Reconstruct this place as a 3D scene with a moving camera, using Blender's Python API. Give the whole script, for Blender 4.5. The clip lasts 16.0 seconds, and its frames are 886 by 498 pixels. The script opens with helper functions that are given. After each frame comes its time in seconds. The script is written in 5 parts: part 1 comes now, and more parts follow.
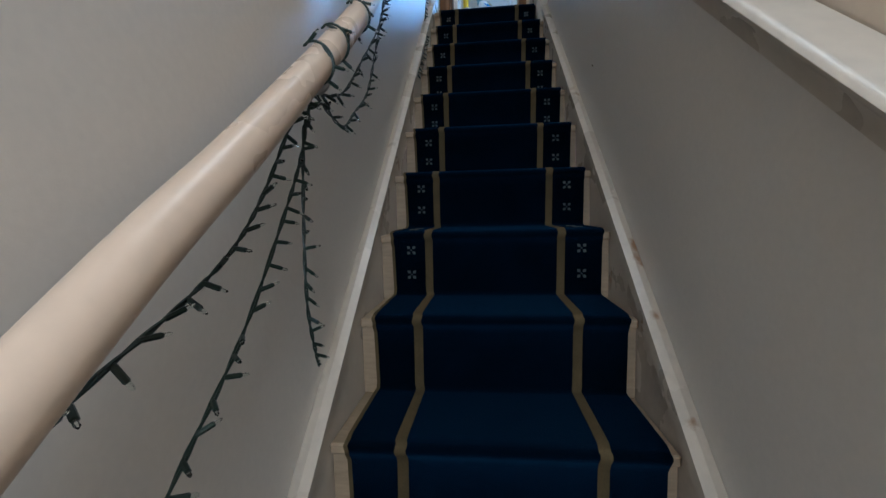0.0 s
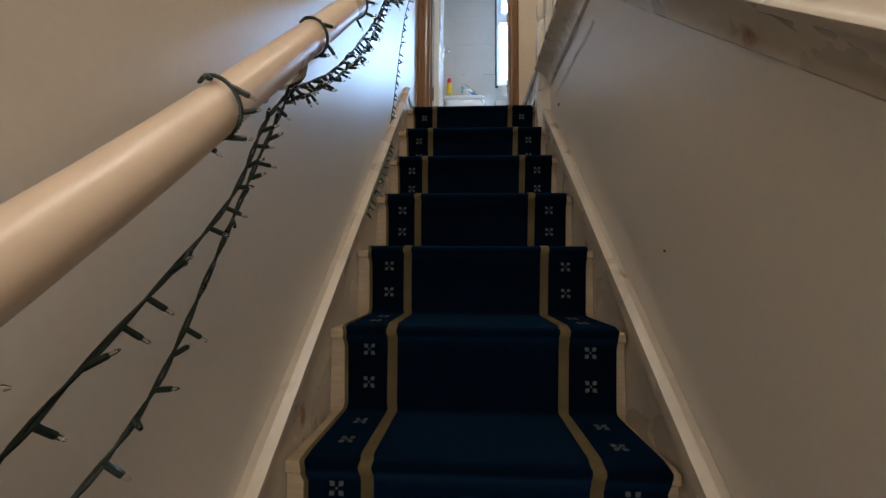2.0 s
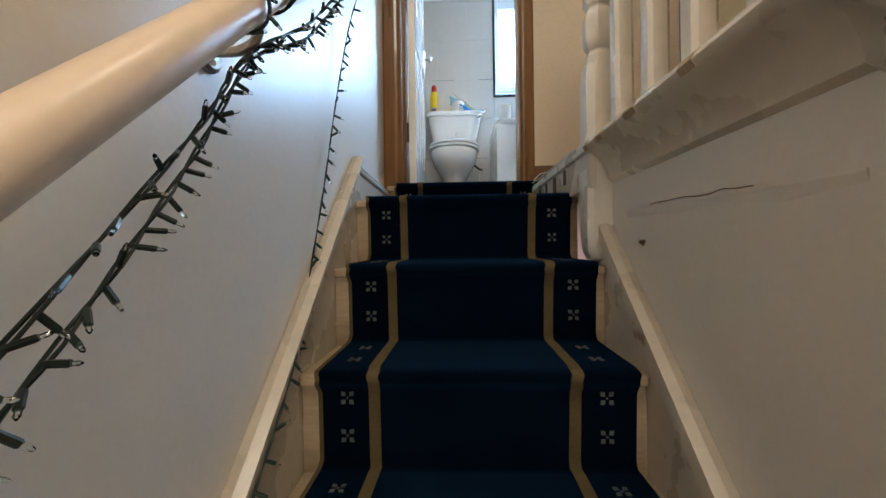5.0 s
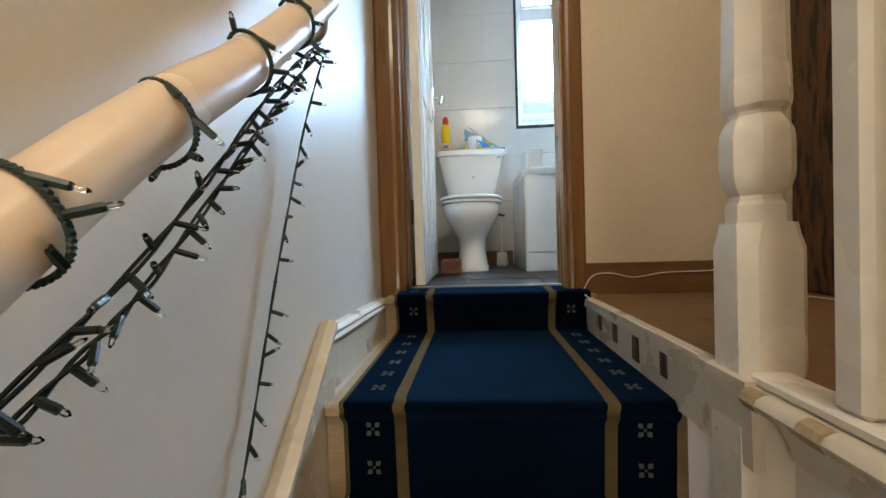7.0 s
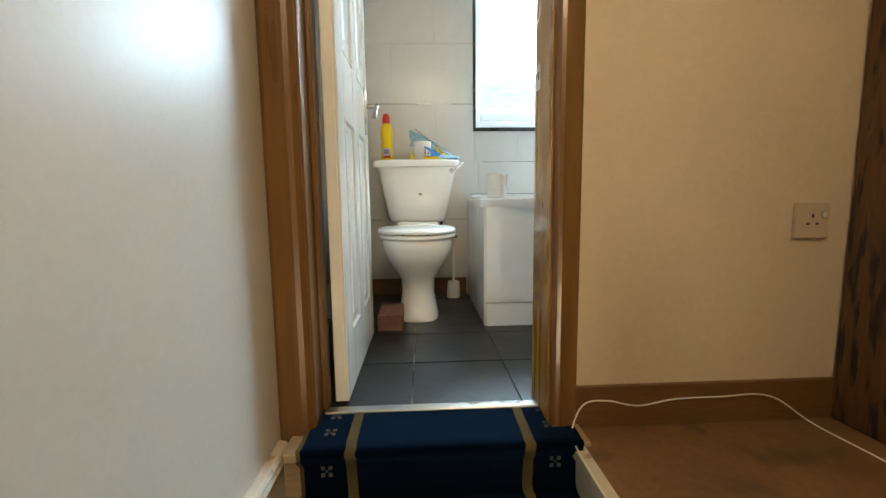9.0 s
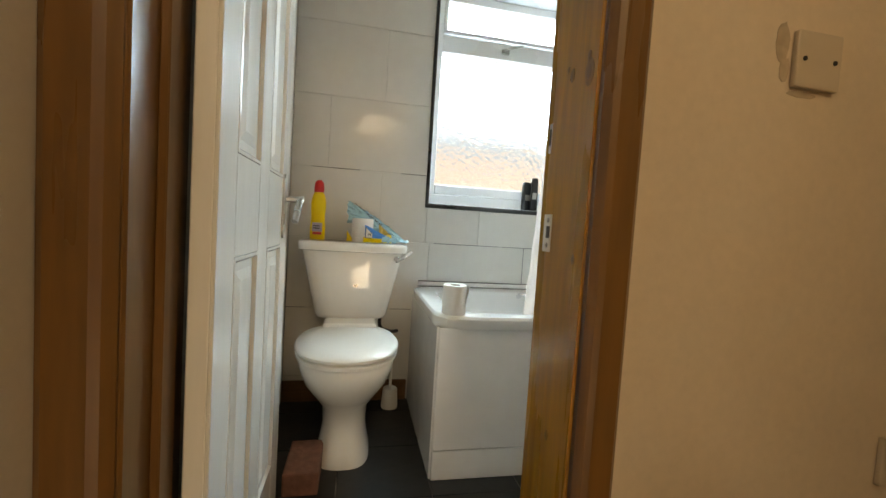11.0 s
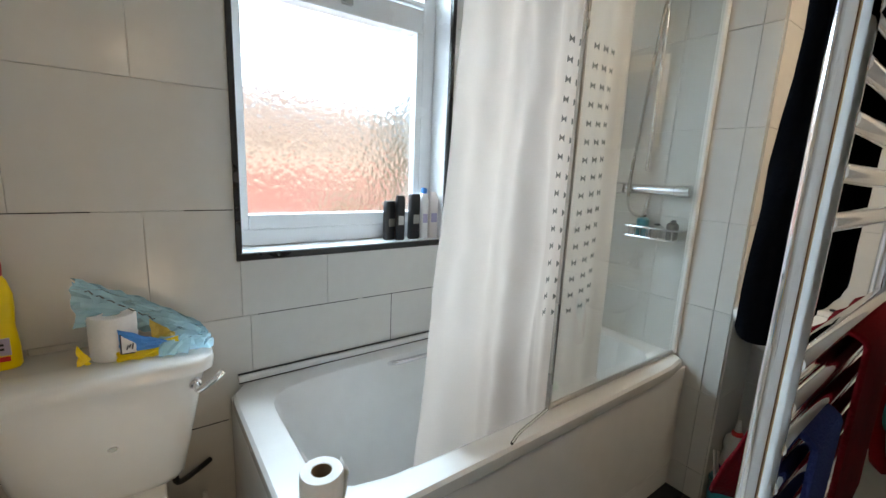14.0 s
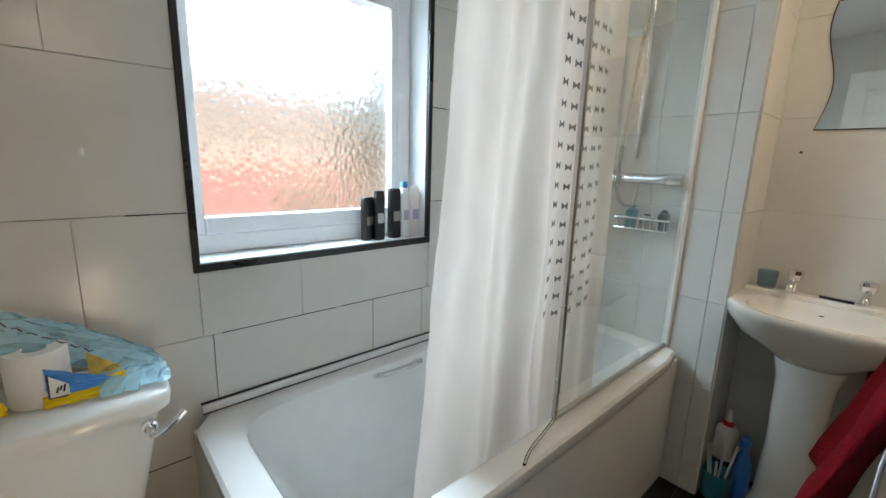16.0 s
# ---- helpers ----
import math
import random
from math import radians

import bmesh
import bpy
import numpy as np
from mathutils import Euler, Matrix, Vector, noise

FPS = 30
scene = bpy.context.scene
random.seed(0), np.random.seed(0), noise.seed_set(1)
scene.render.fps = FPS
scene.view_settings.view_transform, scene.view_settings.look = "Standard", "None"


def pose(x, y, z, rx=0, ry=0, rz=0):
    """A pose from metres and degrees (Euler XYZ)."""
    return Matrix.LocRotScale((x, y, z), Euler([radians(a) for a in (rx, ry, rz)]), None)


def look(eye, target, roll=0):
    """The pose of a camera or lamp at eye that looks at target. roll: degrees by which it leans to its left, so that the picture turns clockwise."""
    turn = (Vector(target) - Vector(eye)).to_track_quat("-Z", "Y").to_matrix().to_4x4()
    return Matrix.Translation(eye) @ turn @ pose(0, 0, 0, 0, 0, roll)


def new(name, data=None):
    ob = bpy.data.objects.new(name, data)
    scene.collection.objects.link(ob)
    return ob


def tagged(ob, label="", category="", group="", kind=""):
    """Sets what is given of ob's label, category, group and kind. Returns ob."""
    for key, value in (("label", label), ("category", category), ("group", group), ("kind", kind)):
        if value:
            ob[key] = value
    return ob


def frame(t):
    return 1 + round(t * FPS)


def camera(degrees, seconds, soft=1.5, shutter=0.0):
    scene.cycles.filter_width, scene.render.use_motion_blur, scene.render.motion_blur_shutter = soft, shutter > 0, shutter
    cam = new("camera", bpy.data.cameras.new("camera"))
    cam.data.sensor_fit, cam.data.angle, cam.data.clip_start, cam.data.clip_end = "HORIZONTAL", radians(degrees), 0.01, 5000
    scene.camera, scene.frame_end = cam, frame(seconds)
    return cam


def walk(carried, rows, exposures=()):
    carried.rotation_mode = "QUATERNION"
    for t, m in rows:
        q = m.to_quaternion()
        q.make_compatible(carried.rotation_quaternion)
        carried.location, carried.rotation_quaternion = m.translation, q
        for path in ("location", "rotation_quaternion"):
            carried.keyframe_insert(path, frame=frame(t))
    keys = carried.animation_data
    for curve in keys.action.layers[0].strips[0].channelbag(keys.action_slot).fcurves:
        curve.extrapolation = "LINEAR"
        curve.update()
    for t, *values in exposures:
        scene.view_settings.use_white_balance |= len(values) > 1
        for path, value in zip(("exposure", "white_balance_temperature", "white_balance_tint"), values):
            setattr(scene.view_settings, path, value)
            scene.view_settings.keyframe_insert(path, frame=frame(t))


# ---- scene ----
cam = camera(93.9, 16.0)
PATH = [
    (0, (0.449, -3.716, -1.571), (0.24, -1.734, -1.738), -1.3),
    (0.5, (0.437, -3.489, -1.429), (0.347, -1.491, -1.443), 0.5),
    (1, (0.469, -3.282, -1.305), (0.37, -1.287, -1.22), 1.2),
    (1.5, (0.467, -3.088, -1.181), (0.374, -1.094, -1.045), -0.1),
    (2, (0.447, -2.93, -1.074), (0.33, -0.937, -0.95), 0.4),
    (2.5, (0.454, -2.792, -0.938), (0.428, -0.793, -0.877), 0.6),
    (3, (0.465, -2.632, -0.819), (0.374, -0.635, -0.772), -0.2),
    (3.5, (0.451, -2.488, -0.7), (0.298, -0.496, -0.612), 0.2),
    (5.8, (0.446, -1.804, -0.116), (0.414, 0.195, -0.153), -0.4),
    (6, (0.454, -1.756, -0.069), (0.414, 0.243, -0.101), 0.2),
    (6.5, (0.447, -1.619, 0.078), (0.326, 0.376, 0.007), -0.9),
    (7, (0.422, -1.495, 0.183), (0.272, 0.499, 0.144), -1.7),
    (7.5, (0.416, -1.365, 0.305), (0.442, 0.633, 0.216), -1.2),
    (8, (0.451, -1.227, 0.389), (0.613, 0.757, 0.198), -2.8),
    (8.5, (0.445, -1.102, 0.478), (0.522, 0.887, 0.29), -0.3),
    (9, (0.437, -0.977, 0.563), (0.536, 1.008, 0.332), -0.7),
    (9.5, (0.417, -0.868, 0.712), (0.634, 1.111, 0.517), 0.7),
    (10, (0.422, -0.757, 0.769), (0.677, 1.224, 0.662), 2.6),
    (12.5, (0.454, -0.182, 1.096), (1.151, 1.682, 0.896), 2.3),
    (13, (0.47, -0.06, 1.162), (1.222, 1.761, 0.818), 2.3),
    (13.5, (0.493, 0.05, 1.222), (1.332, 1.826, 0.841), 2.3),
    (14, (0.52, 0.159, 1.263), (1.691, 1.738, 0.891), 2.6),
    (14.5, (0.541, 0.222, 1.294), (1.937, 1.594, 0.883), 3.7),
    (15, (0.547, 0.255, 1.29), (2.012, 1.551, 0.873), 3.7),
    (15.5, (0.541, 0.301, 1.277), (1.965, 1.64, 0.856), 1.6),
    (16, (0.535, 0.318, 1.261), (1.845, 1.773, 0.856), 1.7),
]
walk(cam, [(t, look(eye, target, roll)) for t, eye, target, roll in PATH],
     exposures=[(0, 0.36, 4750, 4), (0.5, 0.3, 5400, 8), (1.5, 0.45, 6200, 10), (3.5, 0.75, 6100, 9), (6, 0.95, 6700, 7), (7, 0.9, 7000, 7), (8.5, 0.9, 8700, 7), (9.5, 0.65, 9200, 7), (12.5, 0.02, 11500, 15), (13.2, 0.0, 10500, 15), (14.2, -0.15, 9000, 14), (16, -0.14, 9000, 13)])

# ---- light ----
world = bpy.data.worlds.new("world")
scene.world = world
world.use_nodes = True
wn = world.node_tree
sky = wn.nodes.new("ShaderNodeTexSky")
sky.sky_type = "NISHITA"
sky.sun_disc = False
sky.sun_elevation, sky.sun_rotation = radians(50), radians(154)
sky.air_density, sky.dust_density = 1.0, 3.0
wn.nodes["Background"].inputs[1].default_value = 0.15
wn.links.new(sky.outputs[0], wn.nodes["Background"].inputs[0])


def lamp(name, kind, m, energy, color, **more):
    data = bpy.data.lights.new(name, kind)
    data.energy, data.color = energy, color
    for k, v in more.items():
        if k == "size":
            data.size = v
        elif k == "size_y":
            data.shape, data.size_y = "RECTANGLE", v
        elif k == "radius":
            data.shadow_soft_size = v
        elif k == "angle":
            data.angle = v
        elif k == "spot":
            data.spot_size, data.spot_blend = v, 0.6
    ob = new(name, data)
    ob.matrix_world = m
    return ob


lamp("sun", "SUN", look((0, 0, 10), (-1.5, 3.0, 6.0)), 5.0, (1.0, 0.96, 0.9), angle=radians(12))
# daylight that falls through the bathroom window
lamp("window_daylight", "AREA", look((1.00, 2.30, 2.30), (1.15, 0.5, 0.9)), 330, (0.40, 0.66, 1.0), size=2.2, size_y=1.5)
# added fill lamp at the hall end, out of view; no opening stands there
lamp("hall_fill", "AREA", look((0.60, -5.3, -1.15), (0.20, -2.5, -0.7)), 18, (1.0, 0.93, 0.84), size=0.5, size_y=1.5)
# two added fill lamps, out of view, brighten the stair walls and landing
lamp("stair_fill", "AREA", pose(0.58, -2.75, 2.285), 17, (1.0, 0.90, 0.77), size=0.45, size_y=1.15)
lamp("landing_fill", "AREA", pose(0.94, -1.32, 2.285), 4.2, (1.0, 0.88, 0.72), size=0.26, size_y=0.26)
# added fill lamp, out of view, that lifts the basin side of the bathroom
lamp("bathroom_fill", "AREA", pose(2.05, 0.05, 2.185), 6.0, (1.0, 0.97, 0.93), size=0.26, size_y=0.26)

# ---- materials ----


def mat(name, color, rough=0.5, metal=0.0, vary=0.12, grain=30.0, coarse=2.5, bump=0.15, dist=0.002, tint=None, tint_scale=6.0,
        tint_at=(0.55, 0.7), stretch=(1, 1, 1), coat=0.0, sheen=0.0, rough_vary=0.08, rand=0.0, spec=0.5):
    """A paint, wood, cloth or stone: a base colour with coarse and fine variation, relief and, with tint, worn patches."""
    m = bpy.data.materials.new(name)
    m.use_nodes = True
    nt = m.node_tree
    n, l = nt.nodes, nt.links
    b = n["Principled BSDF"]
    tc, mp = n.new("ShaderNodeTexCoord"), n.new("ShaderNodeMapping")
    mp.inputs["Scale"].default_value = stretch
    l.new(tc.outputs["Object"], mp.inputs[0])
    fine, big = n.new("ShaderNodeTexNoise"), n.new("ShaderNodeTexNoise")
    fine.inputs["Scale"].default_value, big.inputs["Scale"].default_value = grain, coarse
    fine.inputs["Detail"].default_value, big.inputs["Detail"].default_value = 6, 4
    l.new(mp.outputs[0], fine.inputs[0])
    l.new(mp.outputs[0], big.inputs[0])
    mix = n.new("ShaderNodeMath")
    mix.operation = "ADD"
    l.new(fine.outputs[0], mix.inputs[0])
    l.new(big.outputs[0], mix.inputs[1])
    ramp = n.new("ShaderNodeMapRange")
    ramp.inputs[1].default_value, ramp.inputs[2].default_value = 0.6, 1.4
    ramp.inputs[3].default_value, ramp.inputs[4].default_value = 1 - vary, 1 + vary
    l.new(mix.outputs[0], ramp.inputs[0])
    val = ramp.outputs[0]
    if rand:
        info, rr, mul = n.new("ShaderNodeObjectInfo"), n.new("ShaderNodeMapRange"), n.new("ShaderNodeMath")
        rr.inputs[3].default_value, rr.inputs[4].default_value = 1 - rand, 1 + rand
        l.new(info.outputs["Random"], rr.inputs[0])
        mul.operation = "MULTIPLY"
        l.new(val, mul.inputs[0])
        l.new(rr.outputs[0], mul.inputs[1])
        val = mul.outputs[0]
    col = n.new("ShaderNodeVectorMath")
    col.operation = "SCALE"
    col.inputs[0].default_value = color
    l.new(val, col.inputs["Scale"])
    out = col.outputs[0]
    if tint:
        patch, pr, cm = n.new("ShaderNodeTexNoise"), n.new("ShaderNodeMapRange"), n.new("ShaderNodeMix")
        patch.inputs["Scale"].default_value, patch.inputs["Detail"].default_value = tint_scale, 5
        l.new(mp.outputs[0], patch.inputs[0])
        pr.inputs[1].default_value, pr.inputs[2].default_value = tint_at
        l.new(patch.outputs[0], pr.inputs[0])
        cm.data_type = "RGBA"
        l.new(pr.outputs[0], cm.inputs[0])
        l.new(out, cm.inputs[6])
        cm.inputs[7].default_value = (*tint, 1)
        out = cm.outputs[2]
    l.new(out, b.inputs["Base Color"])
    rv = n.new("ShaderNodeMapRange")
    rv.inputs[1].default_value, rv.inputs[2].default_value = 0.3, 0.7
    rv.inputs[3].default_value, rv.inputs[4].default_value = max(rough - rough_vary, 0.02), min(rough + rough_vary, 1)
    l.new(big.outputs[0], rv.inputs[0])
    l.new(rv.outputs[0], b.inputs["Roughness"])
    b.inputs["Metallic"].default_value = metal
    if spec < 0.06:
        b.inputs["IOR"].default_value = 1.03
    b.inputs["Coat Weight"].default_value = coat
    b.inputs["Sheen Weight"].default_value = sheen
    b.inputs["Specular IOR Level"].default_value = spec
    if bump:
        bp = n.new("ShaderNodeBump")
        bp.inputs["Strength"].default_value, bp.inputs["Distance"].default_value = bump, dist
        l.new(mix.outputs[0], bp.inputs["Height"])
        l.new(bp.outputs[0], b.inputs["Normal"])
    return m


def pane(name, color, rough, bump=0.0, scale=60.0, dist=0.004, stretch=(1, 1, 1)):
    m = bpy.data.materials.new(name)
    m.use_nodes = True
    n, l = m.node_tree.nodes, m.node_tree.links
    b = n["Principled BSDF"]
    b.inputs["Base Color"].default_value = (*color, 1)
    b.inputs["Transmission Weight"].default_value = 1.0
    b.inputs["Roughness"].default_value = rough
    b.inputs["IOR"].default_value = 1.45
    if bump:
        tc, mp, tx, bp = n.new("ShaderNodeTexCoord"), n.new("ShaderNodeMapping"), n.new("ShaderNodeTexVoronoi"), n.new("ShaderNodeBump")
        mp.inputs["Scale"].default_value = stretch
        tx.feature = "SMOOTH_F1"
        tx.inputs["Scale"].default_value = scale
        bp.inputs["Strength"].default_value, bp.inputs["Distance"].default_value = bump, dist
        l.new(tc.outputs["Object"], mp.inputs[0])
        l.new(mp.outputs[0], tx.inputs[0])
        l.new(tx.outputs[0], bp.inputs["Height"])
        l.new(bp.outputs[0], b.inputs["Normal"])
    return m


M_WALL = mat("stair_wall_paint", (0.72, 0.67, 0.60), 0.36, spec=0.3, rough_vary=0.02, vary=0.04, grain=90, coarse=1.2, bump=0.2, dist=0.0015)
M_TAN = mat("landing_wall_paint", (0.66, 0.55, 0.42), 0.55, vary=0.06, grain=70, coarse=2.0, bump=0.2)
M_CEIL = mat("ceiling_paint", (0.78, 0.76, 0.72), 0.8, vary=0.04)
M_GLOSS = mat("cream_gloss_paint", (0.62, 0.55, 0.45), 0.3, vary=0.08, grain=40, coarse=5, tint=(0.34, 0.2, 0.1), tint_scale=7, tint_at=(0.66, 0.72), bump=0.25)
M_RAIL = mat("handrail_paint", (0.75, 0.59, 0.44), 0.3, vary=0.05, grain=50, coarse=3, tint=(0.4, 0.25, 0.14), tint_scale=9, tint_at=(0.74, 0.78))
M_NEWEL = mat("newel_paint", (0.76, 0.70, 0.61), 0.25, vary=0.06, grain=40, coarse=6, tint=(0.35, 0.25, 0.16), tint_scale=14, tint_at=(0.70, 0.75), bump=0.3)
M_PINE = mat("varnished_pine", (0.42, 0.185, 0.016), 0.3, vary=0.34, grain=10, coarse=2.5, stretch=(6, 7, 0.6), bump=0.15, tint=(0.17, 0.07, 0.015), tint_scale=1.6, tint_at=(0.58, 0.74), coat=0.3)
# darker, browner pine for the casings, left jamb, left stop and knot hearts
M_CASING = mat("dark_brown_pine", (0.165, 0.076, 0.022), 0.32, vary=0.42, grain=7, coarse=2.0, stretch=(6, 6, 0.5), bump=0.15, tint=(0.07, 0.03, 0.012), tint_scale=1.8, tint_at=(0.58, 0.66), coat=0.25)
M_KNOT = mat("pine_knot", (0.23, 0.10, 0.018), 0.35, vary=0.4, grain=120, coarse=30, bump=0.2)
M_DARKWOOD = mat("stripped_dark_timber", (0.11, 0.05, 0.018), 0.65, vary=0.6, grain=18, coarse=4, stretch=(5, 5, 0.8), bump=0.6, dist=0.004, tint=(0.02, 0.012, 0.008), tint_scale=10, tint_at=(0.52, 0.6))
M_SKIRT = mat("stained_skirting", (0.16, 0.075, 0.028), 0.5, vary=0.3, grain=20, coarse=3, stretch=(0.7, 6, 6))
M_BOARD = mat("brown_floor_board", (0.20, 0.105, 0.048), 0.5, vary=0.22, grain=60, coarse=3.5, tint=(0.1, 0.055, 0.03), tint_scale=5, tint_at=(0.58, 0.7), bump=0.2)
M_NAVY = mat("navy_carpet", (0.0010, 0.0032, 0.0078), 0.95, vary=0.5, grain=420, coarse=9, bump=0.9, dist=0.004, spec=0.03, sheen=0.19)
M_BORDER = mat("navy_border_carpet", (0.0009, 0.0026, 0.0058), 0.95, vary=0.5, grain=420, coarse=9, bump=0.9, dist=0.004, spec=0.03, sheen=0.14)
for m in (M_NAVY, M_BORDER):
    m.node_tree.nodes["Principled BSDF"].inputs["Sheen Tint"].default_value = (0.10, 0.32, 0.75, 1)
M_STRIPE = mat("gold_carpet_stripe", (0.105, 0.078, 0.038), 0.95, vary=0.3, grain=300, coarse=14, bump=0.8, dist=0.003, spec=0.1)
M_MOTIF = mat("pale_carpet_motif", (0.085, 0.094, 0.096), 0.95, vary=0.2, grain=300, bump=0.6, spec=0.1)
M_BARE = mat("bare_stair_wood", (0.36, 0.27, 0.17), 0.6, vary=0.25, grain=25, coarse=4, stretch=(0.8, 5, 5))
M_DOOR = mat("white_door_gloss", (0.80, 0.79, 0.75), 0.18, vary=0.03, grain=14, coarse=3, stretch=(5, 5, 0.6), bump=0.18, coat=0.3)
M_TILE = mat("white_wall_tile", (0.66, 0.64, 0.60), 0.15, vary=0.03, grain=20, coarse=2.2, bump=0.03, rand=0.015, coat=0.05, spec=0.35)
M_GROUT = mat("tile_grout", (0.64, 0.625, 0.59), 0.7, vary=0.1, grain=60, coarse=3, tint=(0.22, 0.20, 0.18), tint_scale=3, tint_at=(0.58, 0.74))
M_FLOORT = mat("black_slate_tile", (0.010, 0.012, 0.014), 0.36, vary=0.4, grain=22, coarse=5, bump=0.35, dist=0.003, rand=0.2)
M_FGROUT = mat("pale_floor_grout", (0.34, 0.33, 0.31), 0.8, vary=0.4, grain=40, coarse=4, tint=(0.03, 0.03, 0.032), tint_scale=5, tint_at=(0.44, 0.56))
M_CERAM = mat("white_ceramic", (0.83, 0.82, 0.79), 0.10, vary=0.02, bump=0.0, coat=0.15)
M_SEAT = mat("white_seat_plastic", (0.82, 0.81, 0.77), 0.22, vary=0.02, bump=0.0)
M_ACRYL = mat("white_bath_acrylic", (0.80, 0.79, 0.77), 0.16, vary=0.04, grain=12, coarse=3, bump=0.02, coat=0.3)
M_PLATE = mat("aged_cream_plastic", (0.56, 0.47, 0.36), 0.35, vary=0.04, bump=0.0)
M_PLASTIC = mat("white_plastic", (0.80, 0.79, 0.76), 0.3, vary=0.02, bump=0.0)
M_UPVC = mat("white_window_plastic", (0.84, 0.84, 0.84), 0.25, vary=0.02, bump=0.0)
M_CHROME = mat("chrome", (0.82, 0.82, 0.84), 0.08, metal=1.0, vary=0.03, bump=0.0, rough_vary=0.03)
M_SATIN = mat("satin_nickel", (0.46, 0.44, 0.41), 0.3, metal=1.0, vary=0.1, bump=0.05)
M_TRIM = mat("black_tile_trim", (0.015, 0.014, 0.014), 0.3, vary=0.2)
M_DARK = mat("black_plastic", (0.012, 0.012, 0.014), 0.35, vary=0.2, bump=0.0)
M_RED = mat("red_plastic", (0.62, 0.02, 0.025), 0.3, vary=0.05, bump=0.0)
M_YELLOW = mat("yellow_plastic", (0.85, 0.60, 0.01), 0.3, vary=0.04, bump=0.0)
M_BLUE = mat("blue_plastic", (0.02, 0.24, 0.66), 0.35, vary=0.06, bump=0.0)
M_TEAL = mat("teal_plastic", (0.02, 0.30, 0.38), 0.35, vary=0.1, bump=0.0)
M_GREEN = mat("green_plastic", (0.05, 0.55, 0.10), 0.35, vary=0.1, bump=0.0)
M_LILAC = mat("label_lilac", (0.45, 0.40, 0.55), 0.4, vary=0.1, bump=0.0)
M_PAPER = mat("white_tissue_paper", (0.82, 0.81, 0.79), 0.95, vary=0.05, grain=120, bump=0.3)
M_CARD = mat("brown_card_tube", (0.20, 0.13, 0.08), 0.9)
M_CURTAIN = mat("cream_shower_curtain", (0.80, 0.74, 0.705), 0.6, vary=0.04, grain=200, coarse=2, bump=0.2)
CN = M_CURTAIN.node_tree
tl, mx = CN.nodes.new("ShaderNodeBsdfTranslucent"), CN.nodes.new("ShaderNodeMixShader")
tl.inputs[0].default_value = (0.86, 0.79, 0.74, 1)
mx.inputs[0].default_value = 0.58
CN.links.new(CN.nodes["Principled BSDF"].outputs[0], mx.inputs[1])
CN.links.new(tl.outputs[0], mx.inputs[2])
CN.links.new(mx.outputs[0], CN.nodes["Material Output"].inputs[0])
M_BLACKC = mat("black_cotton_cloth", (0.004, 0.0045, 0.006), 0.95, vary=0.4, grain=220, coarse=8, bump=0.5, sheen=0.0, spec=0.05)
M_REDC = mat("red_towelling", (0.21, 0.008, 0.014), 0.95, vary=0.3, grain=260, coarse=9, bump=0.9, dist=0.003, sheen=0.04, spec=0.05)
M_NAVYC = mat("navy_towelling", (0.025, 0.035, 0.11), 0.95, vary=0.3, grain=260, coarse=9, bump=0.9, dist=0.003, sheen=0.04, spec=0.05)
M_CABLE = mat("dark_green_cable", (0.008, 0.022, 0.014), 0.4, vary=0.2, bump=0.0)
M_WIRE = mat("white_cable", (0.76, 0.73, 0.66), 0.4, vary=0.08, bump=0.0)
M_BRICK = mat("loose_brick", (0.19, 0.085, 0.06), 0.9, vary=0.35, grain=40, coarse=12, bump=0.6, dist=0.004)
M_HOUSEB = mat("house_brick", (0.56, 0.32, 0.34), 0.9, vary=0.2, grain=3, coarse=0.8)
M_SLATE = mat("house_slate", (0.37, 0.34, 0.35), 0.8, vary=0.3, grain=3, coarse=0.8)
M_GROUND = mat("yard_ground", (0.30, 0.28, 0.25), 0.9, vary=0.3, grain=4, coarse=0.6)
M_HALL = mat("hall_floor", (0.10, 0.075, 0.05), 0.6, vary=0.3, grain=20, coarse=3)
M_BULB = pane("clear_bulb", (0.9, 0.95, 0.92), 0.08)
M_FROST = pane("textured_glass", (0.98, 0.985, 0.985), 0.2, bump=0.75, scale=62, dist=0.005, stretch=(1, 1, 0.8))
M_GLASS = pane("clear_screen_glass", (0.93, 0.97, 0.95), 0.02)
M_FILM = mat("pale_blue_plastic_film", (0.40, 0.74, 0.86), 0.2, vary=0.15, grain=40, bump=0.4, dist=0.003)
M_FILM.node_tree.nodes["Principled BSDF"].inputs["Alpha"].default_value = 0.5
M_PINK = mat("pink_clear_plastic", (0.72, 0.55, 0.60), 0.2, vary=0.12, grain=12, coarse=5, stretch=(4, 4, 0.5), bump=0.5, dist=0.004)
M_PINK.node_tree.nodes["Principled BSDF"].inputs["Alpha"].default_value = 0.28
M_CLEARC = pane("clear_acrylic", (0.92, 0.9, 0.84), 0.12)
M_MIRROR = mat("mirror_silver", (0.9, 0.9, 0.88), 0.02, metal=1.0, vary=0.01, bump=0.0, rough_vary=0.01)

# ---- builders ----
ORIGIN = {}


def thing(name, at, label, category, group="", kind=""):
    e = new(name)
    e.location = at
    e.empty_display_size = 0.05
    ORIGIN[e] = Vector(at)
    return tagged(e, label, category, group, kind)


def mesh_of(name, bm, material, smooth=None):
    me = bpy.data.meshes.new(name)
    bmesh.ops.recalc_face_normals(bm, faces=bm.faces)
    bm.to_mesh(me)
    bm.free()
    me.materials.append(material)
    if smooth is not None:
        me.shade_smooth()
        me.set_sharp_from_angle(angle=radians(smooth))
    return me


